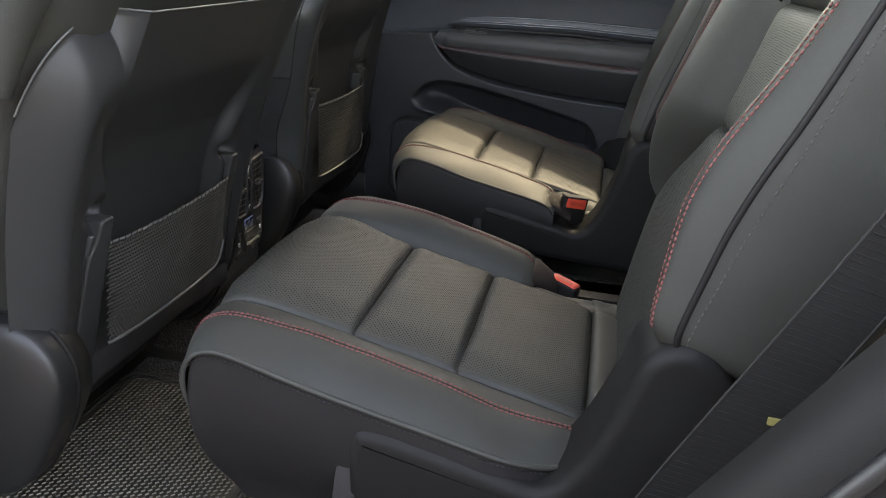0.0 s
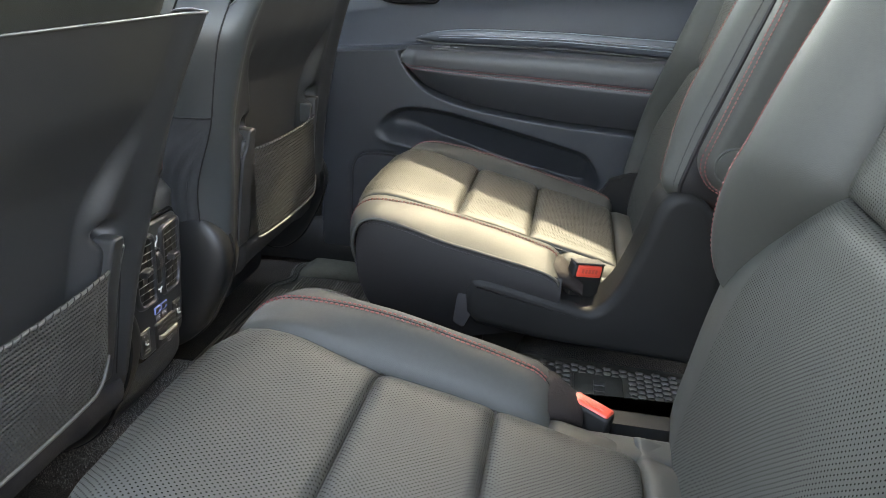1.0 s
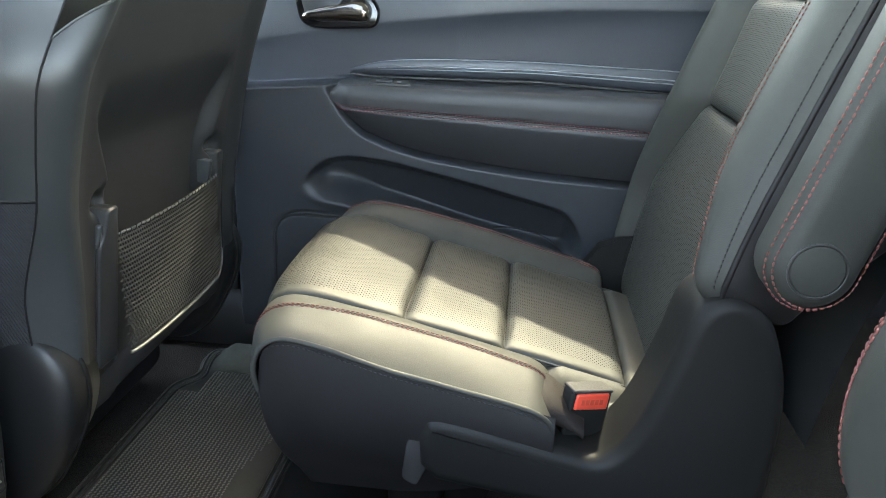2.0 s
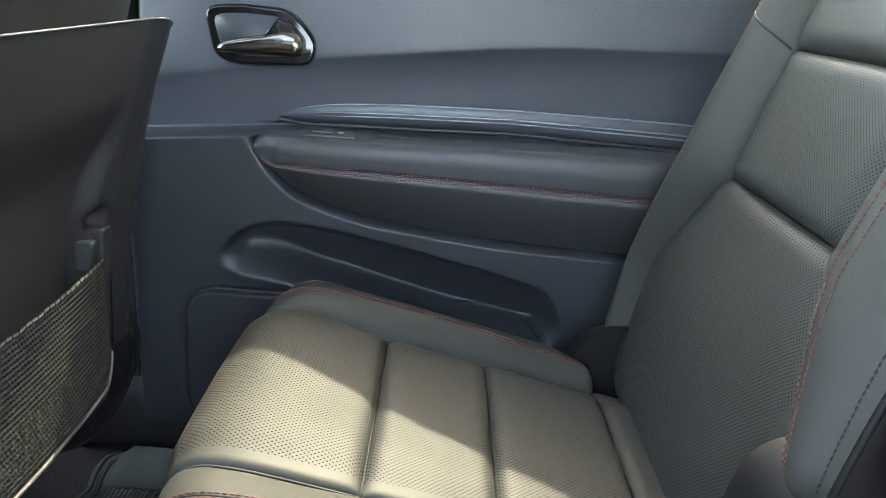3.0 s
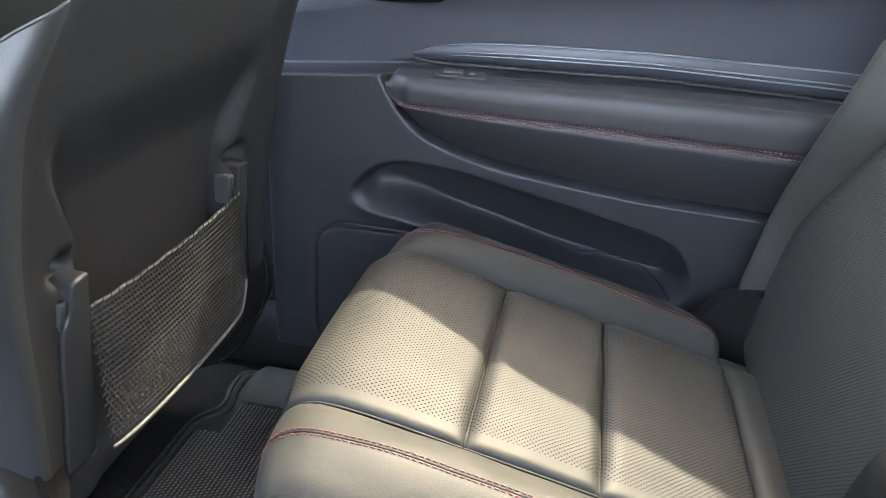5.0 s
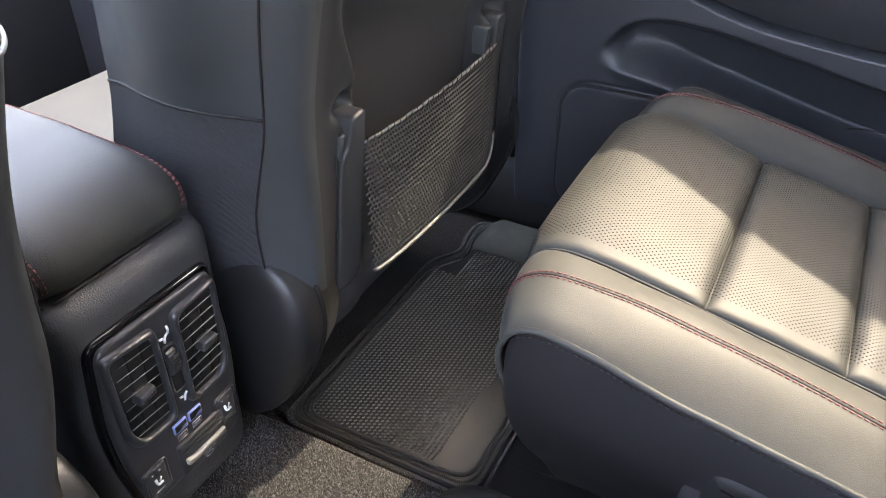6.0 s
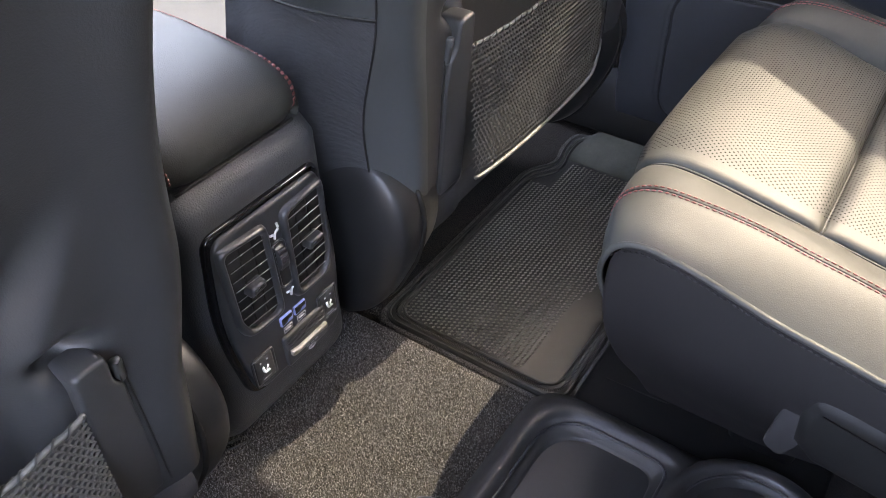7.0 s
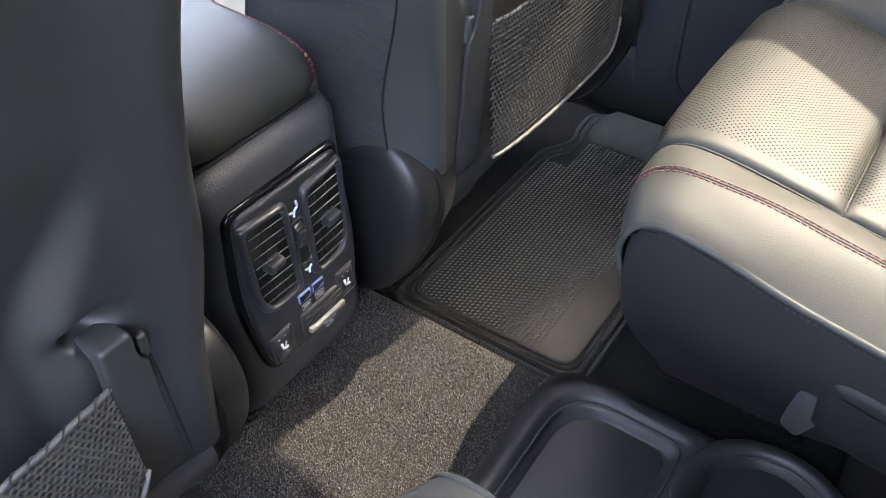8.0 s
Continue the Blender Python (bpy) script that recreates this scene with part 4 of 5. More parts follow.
    part("cushion_base", box((-0.62, cy - 0.23, 0.03), (-0.17, cy + 0.23, 0.20), 0.03, 4), CLOTH, seat)
    part("seat_cushion", box((-0.66, cy - 0.25, 0.17), (-0.13, cy + 0.25, 0.29), 0.045, 5), LEATHER, seat)
    return seat


front_seat(-0.369, 0.0, 0.0, 0.0, 0.244, "black front seat with plastic back shell and net pocket")
front_seat(0.382, -0.031, 0.027, 0.14, 0.228, "black front seat with plastic back and sunlit net pocket")


# ---- centre console ----
def console():
    con = thing("centre_console", (-0.3, 0.0, 0.0), "black centre console with rear air vents and padded lid", "console")
    c = 0.0

    def ring(z):
        w = 0.087 - 0.004 * sstep(0.05, 0.42, z)
        x = -0.092 + 0.006 * (z / 0.4) - 0.060 * (1 - sstep(0.02, 0.135, z))
        w -= 0.02 * (1 - sstep(0.02, 0.12, z))
        return [Vector((px, c + py, z)) for px, py in rounded([(-0.75, -w), (x, -w), (x, w), (-0.75, w)], [0.01, 0.026, 0.026, 0.01], 8)]
    part("body", loft([ring(z) for z in lin(0.02, 0.14, 12) + lin(0.16, 0.378, 10)] + [[Vector((p.x - 0.004 - 0.010 * (p.x > -0.3), c + (p.y - c) * 0.97, 0.3955)) for p in ring(0.387)]]), PLASTIC, con, "grained black console body", 60)
    # padded lid with rounded rear edge
    def lid(t, v):
        prof = Profile([(-0.104, 0.397), (-0.093, 0.403), (-0.089, 0.418), (-0.099, 0.438), (-0.132, 0.453), (-0.19, 0.460), (-0.28, 0.464), (-0.70, 0.464)])
        p = prof.at(t * prof.s[-1])[0]
        a = abs(v)
        fall = 0.04 * a * a + 0.20 * max(0.0, (a - 0.6) / 0.4) ** 2.6
        w = (0.0705 + 0.002 * (1 - t)) * (1 - 0.07 * max(0.0, 1 - t / 0.10) ** 2)
        round_ = 0.012 * max(0.0, (a - 0.6) / 0.4) ** 2 * (1 - sstep(0.0, 0.14, t))
        return Vector((p.x - round_, c - 0.003 + v * w, 0.397 + (p.z - 0.397) * (1 - fall)))
    lp = part("lid", sheet(lid, [0.45 * (i / 40) ** 1.2 for i in range(41)] + [0.5, 0.7, 1.0], lin(-1, 1, 40)), LEATHER, con, "padded black leather lid", 180)
    for s in (-1, 1):
        part("lid_side", sheet(lambda t, w, s=s: lid(t, s) + Vector((0, s * 0.002 * math.sin(math.pi * w), 0)) + (Vector((0, 0, 0.396 - lid(t, s).z)) * w), [0.45 * (i / 40) ** 1.2 for i in range(41)] + [0.5, 0.7, 1.0], lin(0, 1, 8)), LEATHER, con)
        for k in (0.935, 0.978):
            part("stitching", thread([lid(t, s * k) + Vector((0.0006, 0, 0.0005)) for t in lin(0.03, 0.42, 120)], 0.0034, 0.0014, 0.0009), RED, lp, "red double stitching on the lid")
    part("lid_seam", tube([Vector((-0.0975, c - 0.003 + v * 0.063, 0.3965)) for v in lin(-1, 1, 12)], 0.0016, 6), BLACK_THREAD, con)

    # rear panel, upright, facing back
    X0 = -0.090
    def f3(a, b, d):
        return Vector((X0 - 1.1 * max(0.0, abs(a) - 0.045) ** 2 * 4 + d, c + a, b))
    frame_o = rounded([(-0.066, 0.358), (0.066, 0.358), (0.079, 0.255), (0.066, 0.160), (-0.060, 0.160), (-0.076, 0.255)], [0.014, 0.014, 0.06, 0.018, 0.018, 0.06], 6)
    part("gloss_frame", plate(frame_o, 0.0085, 0.004, f3, 4), GLOSS, con, "gloss black surround")
    face_o = [(a * 0.925, 0.259 + (b - 0.259) * 0.945) for a, b in frame_o]
    face = part("vent_panel", plate(face_o, 0.0125, 0.004, f3, 4), PANEL, con, "black rear climate panel")
    for s in (-1, 1):
        o = rounded([(s * 0.057, 0.341), (s * 0.0135, 0.336), (s * 0.0125, 0.244), (s * 0.047, 0.245), (s * 0.055, 0.262)], 0.008, 4)
        # flat black plate: the dark of the vent's depth is painted, not modelled
        vent = part("air_vent", plate(o, 0.0129, 0.0003, f3, 1), GAP_BLACK, face, "slatted air vent")
        mid_a, mid_b = s * 0.034, 0.292

        def grown(g, d):
            return [f3(a + g * (1 if a > mid_a else -1) * min(1.0, abs(a - mid_a) / 0.012), b_ + g * (1 if b_ > mid_b else -1) * min(1.0, abs(b_ - mid_b) / 0.03), d) for a, b_ in o]
        rim_ = [(0.0052, 0.0120), (0.0046, 0.0150), (0.0034, 0.0172), (0.0018, 0.0180), (0.0004, 0.0176), (-0.0004, 0.0160), (-0.0008, 0.0130)]
        part("vent_rim", loft([grown(g, d) for g, d in rim_], True, False), PANEL, vent, "raised satin rim", 60)
        for k in range(8):
            z = 0.2535 + 0.0108 * k
            w1, w0 = (0.0525 - 0.008 * max(0, (0.262 - z) / 0.02)), 0.0155
            sl = plate([(0.0014, -0.0026), (0.0046, 0.0002), (0.0049, -0.0001), (0.0017, -0.0032)], w1 - w0, 0.0002,
                       lambda a, b, d, s=s, z=z, w0=w0: Vector((X0 + 0.0118 + a, c + s * (w0 + d), z + b + 0.05 * d)), 1)
            part("slat", sl, SLAT, vent)
        for q in (0.026, 0.040):
            part("rear_vane", box((X0 + 0.0125, c + s * q - 0.0006, 0.250), (X0 + 0.0138, c + s * q + 0.0006, 0.336), 0), SHIELD, vent)
        kz = 0.292
        knob = plate(rounded([(s * 0.036 - 0.009, kz - 0.0045), (s * 0.036 + 0.009, kz - 0.0030), (s * 0.036 + 0.009, kz + 0.0055), (s * 0.036 - 0.007, kz + 0.0045)], 0.002), 0.024, 0.003, f3, 3)
        part("vent_knob", knob, PANEL, vent, "small vent thumb knob")
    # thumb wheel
    # flat plate too, its black stands for the shade inside the slot
    part("thumb_wheel_slot", plate(rounded([(-0.007, 0.314), (0.007, 0.314), (0.009, 0.262), (-0.005, 0.262)], 0.006), 0.0138, 0.0015, f3, 2), GAP_BLACK, face)
    part("wheel_slot_rim", tube([f3(a, b, 0.0135) for a, b in rounded([(-0.007, 0.314), (0.007, 0.314), (0.009, 0.262), (-0.005, 0.262)], 0.006)], 0.0012, 6, closed=True), PANEL, face)
    wh = bmesh.new()
    bmesh.ops.create_cone(wh, cap_ends=True, segments=28, radius1=0.017, radius2=0.017, depth=0.009)
    place(wh, Matrix.Translation(f3(0, 0.296, 0.003)) @ Euler((radians(90), 0, 0)).to_matrix().to_4x4())
    part("thumb_wheel", wh, PANEL, face, "ridged thumb wheel")
    for k in range(9):
        t = radians(-40 + 10 * k)
        p = f3(0, 0.296, 0.003) + Vector((math.cos(t) * 0.017, 0, math.sin(t) * 0.017))
        part("wheel_rib", box(p - Vector((0.0006, 0.004, 0.0006)), p + Vector((0.0008, 0.004, 0.0006)), 0), DARK_PLASTIC, face)
    # airflow marks: a seated outline drawn with three strokes
    for a0, z in ((0.001, 0.324), (0.006, 0.254)):
        m = tube(smooth_line([f3(a0 + 0.0030, z + 0.0075, 0.0128), f3(a0 + 0.0035, z + 0.0015, 0.0128), f3(a0 - 0.0005, z - 0.0015, 0.0128), f3(a0 - 0.0020, z - 0.0070, 0.0128)], 4), 0.0011, 6)
        tube([f3(a0 - 0.0065, z - 0.0010, 0.0128), f3(a0 - 0.0030, z - 0.0018, 0.0128)], 0.0011, 6, m)
        part("airflow_mark", m, WHITE_INK, face, "white printed airflow mark")
    # usb ports
    for k, a in enumerate((-0.0075, 0.0105)):
        part("usb_port", plate(rounded([(a - 0.0078, 0.2300), (a + 0.0078, 0.2300), (a + 0.0078, 0.2195), (a - 0.0078, 0.2195)], 0.0015), 0.0135, 0.0006, f3, 1), BLUE_INK, face, "blue-lined usb port")
        # black plate on the port's face paints the darkness of its opening
        part("usb_slot", plate(rounded([(a - 0.0066, 0.2289), (a + 0.0066, 0.2289), (a + 0.0066, 0.2240), (a + 0.002, 0.2240), (a - 0.001, 0.2212), (a - 0.0066, 0.2212)], 0.0006), 0.0140, 0.0003, f3, 1), GAP_BLACK, face)
        fr = tube([f3(x, z, 0.0128) for x, z in ((a - 0.0055, 0.2160), (a + 0.0055, 0.2160), (a + 0.0055, 0.2100), (a - 0.0055, 0.2100))], 0.0005, 5, closed=True)
        tube([f3(a - 0.0035, 0.2130, 0.0128), f3(a + 0.0035, 0.2130, 0.0128)], 0.0009, 5, fr)
        part("port_mark", fr, WHITE_DIM, face)
    # seat heating buttons, each in a shallow frame
    for a, z in ((-0.044, 0.192), (0.046, 0.200)):
        part("button_frame", tube([f3(x, y, 0.0128) for x, y in rounded([(a - 0.0125, z + 0.0175), (a + 0.0125, z + 0.0175), (a + 0.0125, z - 0.0175), (a - 0.0125, z - 0.0175)], 0.003)], 0.0014, 6, closed=True), PANEL, face)
        btn = part("heater_button", plate(rounded([(a - 0.011, z + 0.016), (a + 0.011, z + 0.016), (a + 0.011, z - 0.016), (a - 0.011, z - 0.016)], 0.002), 0.0142, 0.0015, f3, 2), DARK_PLASTIC, face, "seat heating button")
        m = tube(smooth_line([f3(a - 0.003, z + 0.004, 0.0146), f3(a - 0.0015, z - 0.003, 0.0146), f3(a + 0.004, z - 0.004, 0.0146)], 4), 0.0013, 6)
        tube([f3(a + 0.003, z + 0.003, 0.0146), f3(a + 0.001, z - 0.001, 0.0146)], 0.0008, 5, m)
        part("seat_mark", m, WHITE_INK, btn)
        for q in (-0.0045, 0.0035):
            part("lamp_dot", box(f3(a + q - 0.0008, z + 0.010, 0.0141), f3(a + q + 0.0008, z + 0.0113, 0.0147), 0), WHITE_DIM, btn)
        part("print_bar", box(f3(a - 0.005, z - 0.0115, 0.0141), f3(a + 0.005, z - 0.0108, 0.0146), 0), WHITE_DIM, btn)
    # power outlet with hinged cover
    cov = part("outlet_cover", plate(rounded([(-0.018, 0.206), (0.040, 0.206), (0.040, 0.166), (-0.018, 0.166)], 0.004), 0.0150, 0.003, f3, 3), DARK_PLASTIC, face, "power outlet cover")
    lip_ = plate(rounded([(-0.013, 0.1875), (-0.013, 0.1805), (-0.004, 0.1790), (0.027, 0.1800), (0.036, 0.1780), (0.036, 0.1850), (0.026, 0.1845), (-0.003, 0.1850)], 0.0015), 0.019, 0.0015, f3, 2)
    part("cover_lip", lip_, LABEL_TAN, cov, "worn tan lip of the cover")
    for k in range(3):
        part("cover_ridge", box(f3(-0.014, 0.1905 + 0.0042 * k, 0.0145), f3(0.036, 0.1922 + 0.0042 * k, 0.0160), 0.0003), PANEL, cov)
    for k in range(3):
        part("print_bar", box(f3(0.007 + 0.006 * k, 0.1725, 0.0147), f3(0.0115 + 0.006 * k, 0.1742, 0.0153), 0), WHITE_DIM, cov)
    part("ground_mark", tube([f3(0.014 + 0.005 * math.cos(t), 0.1688 + 0.0022 * math.sin(t), 0.0152) for t in lin(0, 2 * math.pi * 15 / 16, 15)], 0.0005, 5, closed=True), WHITE_DIM, cov)
    for k in range(6):
        part("foot_rib", tube([Vector((-0.118 - 0.006 * k, c - 0.078, 0.050 + 0.004 * k)), Vector((-0.112 - 0.006 * k, c - 0.060, 0.046 + 0.004 * k))], 0.0014, 6), DARK_PLASTIC, con)


SLAT = surface("vent_slat", (0.06, 0.061, 0.062), 0.30, fine=900, fine_h=0.1)
PANEL = surface("satin_panel_plastic", (0.026, 0.027, 0.029), 0.34, fine=1400, fine_h=0.12, vary=0.1)
WHITE_DIM = surface("grey_print", (0.30, 0.30, 0.30), 0.5, fine_h=0, vary=0.03)
console()


# ---- far door ----
def far_door():
    door = thing("rear_door", (0.3, 0.80, 0.0), "closed dark blue-black rear door with armrest and trim strip", "car door")
    zarm = lerp_fn([-0.1, 0.085, 0.100, 0.118, 0.151, 0.20, 0.258, 0.35, 0.458, 0.644, 1.0], [0.56, 0.535, 0.505, 0.478, 0.450, 0.432, 0.419, 0.408, 0.399, 0.394, 0.385])
    crease = lerp_fn([-0.1, -0.036, 0.054, 0.15, 0.291, 0.40, 0.501, 0.711, 1.0], [0.568, 0.585, 0.603, 0.622, 0.642, 0.656, 0.665, 0.675, 0.68])
    pt = lerp_fn([0.040, 0.050, 0.075, 0.105, 0.137, 0.20, 0.306, 0.42, 0.504, 0.528, 0.542], [0.338, 0.356, 0.388, 0.401, 0.404, 0.399, 0.379, 0.355, 0.336, 0.318, 0.27])
    pb = lerp_fn([0.040, 0.060, 0.10, 0.137, 0.20, 0.35, 0.50, 0.542], [0.338, 0.328, 0.322, 0.317, 0.305, 0.262, 0.235, 0.25])
    step = lerp_fn([-0.1, -0.046, 0.10, 0.2, 1.0], [0.505, 0.511, 0.526, 0.535, 0.54])

    zarm, crease, step = softened(zarm, 0.016), softened(crease, 0.05), softened(step, 0.04)
    pt, pb = softened(pt, 0.022), softened(pb, 0.03)

    def Y(x, z):
        c = crease(x)
        yu = 0.757 + 0.05 * abs(x - 0.3)
        d = z - c
        if d > 0:
            y = yu + 0.14 * d + 0.0015 * math.exp(-d / 0.006)
        else:
            y = yu + 0.0015 + (0.004 + 0.011 * sstep(0.0, 0.35, x)) * (1 - math.exp(d / 0.022)) - 0.03 * d
        st = step(x)
        low = 0.722 + 0.05 * max(0.0, 0.40 - z)
        k = sstep(st - 0.004, st + 0.003, z)
        y = low * (1 - k) + y * k
        # bay behind the armrest pad, with one broad soft edge
        za = zarm(x)
        if x > 0.080:
            kx = sstep(0.080, 0.10, x)
            bay = sstep(za - 0.013, za + 0.007, z) * (1 - sstep(st - 0.02, st + 0.01, z))
            y += 0.026 * bay * kx
        # scooped pocket: overhung above, rising softly to its lower edge
        if 0.030 < x < 0.556:
            dt, db = pt(x) - z, z - pb(x)
            ends = sstep(0.036, 0.085, x) * (1 - sstep(0.505, 0.550, x))
            y += ends * (0.022 * sstep(-0.004, 0.014, dt) + 0.060 * max(0.0, min(1.0, dt / 0.095)) ** 0.9) * sstep(-0.006, 0.056 - 0.026 * sstep(0.09, 0.20, x), db)
            y -= 0.0035 * ends * math.exp(-((db + 0.006) / 0.008) ** 2) * (1 - sstep(0.12, 0.3, x))
        # speaker cover outline
        qx, qz = abs(x - 0.10) - 0.11 + 0.055, abs(z - 0.18) - 0.115 + 0.055
        q = math.hypot(max(qx, 0), max(qz, 0)) + min(max(qx, qz), 0.0) - 0.055
        if z < 0.32:
            y += 0.0035 * math.exp(-((q) / 0.0035) ** 2) - 0.002 * sstep(0.0, 0.01, -q)
        # front edge turns away
        y += 0.05 * (1 - sstep(-0.092, -0.070, x)) ** 2
        y += 0.012 * (1 - sstep(0.02, 0.10, z))
        return y

    xs = lin(-0.095, 0.0, 26) + lin(0.004, 0.60, 170) + lin(0.61, 0.98, 30)
    part("upper_panel", sheet(lambda x, w: Vector((x, Y(x, step(x) + (0.80 - step(x)) * w), step(x) + (0.80 - step(x)) * w)), xs, [(i / 84) ** 1.25 for i in range(85)]), DOOR_SKIN, door, "dark blue-black soft vinyl upper door panel", 180)
    # the shade low on the door is put into this panel's darker colour
    part("lower_panel", sheet(lambda x, w: Vector((x, Y(x, step(x) * w), step(x) * w)), xs, lin(0, 0.45, 50) + lin(0.4533, 1, 164)), DOOR_SHADED, door, "lower door panel in a darker tone that holds its shade", 180)

    part("speaker_cover", plate(rounded([(-0.008, 0.067), (0.208, 0.067), (0.208, 0.293), (-0.008, 0.293)], 0.053, 8), 0.004, 0.002, lambda a, b, d: Vector((a, Y(a, b) + 0.0015 - d, b)), 3), GRILLE, door, "dark perforated speaker cover in the lower door")
    # trim strip: long pointed blade with bright ridges
    tt = lerp_fn([0.120, 0.140, 0.172, 0.22, 0.295, 0.44, 0.668, 0.9], [0.545, 0.556, 0.565, 0.571, 0.576, 0.580, 0.579, 0.572])
    tb = lerp_fn([0.120, 0.140, 0.172, 0.295, 0.44, 0.668, 0.9], [0.545, 0.541, 0.541, 0.545, 0.549, 0.543, 0.53])

    tt, tb = softened(tt, 0.02), softened(tb, 0.02)

    def ty(x):
        return 0.7685 + 0.05 * math.hypot(x - 0.3, 0.05) + 0.010 * sstep(0.0, 0.35, x) - 0.0135

    def blade(x, w):
        z = tb(x) + (tt(x) - tb(x)) * w
        k = math.sin(math.pi * w) ** 0.6
        return Vector((x, ty(x) - 0.005 * k * min(1, (x - 0.119) / 0.03), z))
    tx = [0.12 + 0.78 * (i / 110) ** 1.3 for i in range(111)]
    strip = part("trim_strip", sheet(blade, tx, lin(0, 1, 14)), TRIM_DARK, door, "long pointed satin trim strip", 180)
    for w, st_ in ((0.93, 0.124), (0.52, 0.165), (0.35, 0.165)):
        def ridge(x, t, w=w, st_=st_):
            g_ = min(1.0, 0.15 + (x - st_) / 0.10)
            return blade(x, w + 0.032 * t * g_) + Vector((0, -0.0003 - 0.0011 * math.cos(t * math.pi / 2) * g_, 0))
        part("bright_ridge", sheet(ridge, [x for x in tx if x > st_], lin(-1, 1, 6)), SATIN, strip, "bright ridge on the trim strip", 180)
    part("lower_edge", tube([Vector((x, ty(x) - 0.003, tb(x) - 0.004)) for x in tx], 0.002, 6), DARK_PLASTIC, strip)

    # armrest pad
    top = lerp_fn([0.098, 0.11, 0.14, 0.25, 0.40, 0.65, 0.95], [0.515, 0.526, 0.529, 0.531, 0.536, 0.540, 0.535])
    notch = lerp_fn([0.250, 0.262, 0.355, 0.370], [0.0, 1.0, 1.0, 0.0])
    stz = lerp_fn([0.098, 0.107, 0.375, 0.63, 0.95], [0.497, 0.492, 0.488, 0.483, 0.478])

    def pad(x, w):
        k = sstep(0.094, 0.135, x)
        za = zarm(x) + 0.002
        a = top(x)
        m = stz(x)
        yo = 0.755
        yi = 0.722 - 0.030 * k
        if w < 0.35:       # flat top, sloping slightly
            t = w / 0.35
            n_ = notch(x)
            return Vector((x, yo - 0.012 * n_ + (yi + 0.012 - yo + 0.012 * n_) * t, a + 0.004 * math.sin(math.pi * t) - 0.016 * n_ * (1 - sstep(0.30, 0.62, t))))
        if w < 0.5:        # rounded shoulder
            t = (w - 0.35) / 0.15
            return Vector((x, yi + 0.012 * (1 - math.sin(t * math.pi / 2)), a - (a - m) * 0.55 * (1 - math.cos(t * math.pi / 2))))
        if w < 0.62:
            t = (w - 0.5) / 0.12
            return Vector((x, yi + 0.001 * t + 0.003 * math.exp(-((t - 1) / 0.15) ** 2), a - (a - m) * (0.55 + 0.45 * t)))
        t = (w - 0.62) / 0.38
        return Vector((x, yi + 0.004 * math.exp(-(t / 0.05) ** 2) + 0.034 * t ** 1.5 * k, m + (za - m) * t))
    px = [0.096 + 0.004 * i for i in range(12)] + lin(0.145, 0.42, 90) + lin(0.425, 0.95, 40)
    ar = part("armrest", sheet(pad, px, lin(0, 0.35, 8) + lin(0.36, 0.5, 8) + lin(0.51, 0.62, 8) + lin(0.63, 1, 16)), DOOR_PAD, door, "padded vinyl door armrest", 180)
    for dz in (0.0032, -0.0032):
        part("stitching", thread([pad(x, 0.62) + Vector((0, -0.0022, dz)) for x in lin(0.108, 0.94, 160)], 0.0042, 0.0018, 0.0011), RED_DARK, ar, "dark red double stitching")
    part("seam", tube([pad(x, 0.62) + Vector((0, -0.0002, 0)) for x in lin(0.106, 0.94, 160)], 0.0012, 6), DARK_PLASTIC, ar)
    # window switch on a small plinth
    sw = part("window_switch", place(plate(rounded([(-0.036, -0.013), (0.036, -0.013), (0.031, 0.012), (-0.031, 0.012)], 0.006), 0.0035, 0.002, lambda a, b, d: Vector((a, b, d)), 3), pose(0.198, 0.722, 0.5325, 10, 0, 0)), DARK_PLASTIC, door, "window switch in a small bezel")
    part("switch_rocker", place(box((-0.024, -0.007, 0.002), (0.004, 0.007, 0.0065), 0.002), pose(0.198, 0.722, 0.5325, 10, 0, 0)), PLASTIC, sw)
    part("switch_mark", place(box((0.011, -0.003, 0.0036), (0.018, 0.003, 0.0041), 0), pose(0.198, 0.722, 0.5325, 10, 0, 0)), WHITE_DIM, sw, "white printed window mark")

    part("holder_edge", tube([Vector((x, Y(x, z) - 0.0006, z)) for x, z in [(p.x, p.z) for p in smooth_line([(0.384, 0, 0.276), (0.416, 0, 0.277), (0.454, 0, 0.272), (0.488, 0, 0.261), (0.517, 0, 0.246), (0.529, 0, 0.232)], 6)]], 0.0013, 6), GAP_BLACK, door, "dark edge of the bottle holder")
    # door handle in its bezel
    def h3(a, b, d):
        return Vector((a, 0.7575 + 0.04 * abs(a - 0.3) + 0.14 * max(0.0, b - 0.612) - d, b))
    ho = rounded([(0.016, 0.682), (0.060, 0.689), (0.138, 0.687), (0.172, 0.648), (0.166, 0.617), (0.070, 0.610), (0.034, 0.616)], [0.018, 0.03, 0.04, 0.026, 0.024, 0.03, 0.026], 7)
    hd = part("inner_handle", plate(ho, 0.010, 0.005, h3, 5), GLOSS, door, "door handle in a gloss black bezel")
    hi = [(0.097 + (a - 0.097) * 0.83, 0.650 + (b - 0.650) * 0.70) for a, b in ho]
    part("handle_cup", plate(hi, 0.0106, 0.0004, h3, 1), CUP, hd, "dark recess behind the lever")
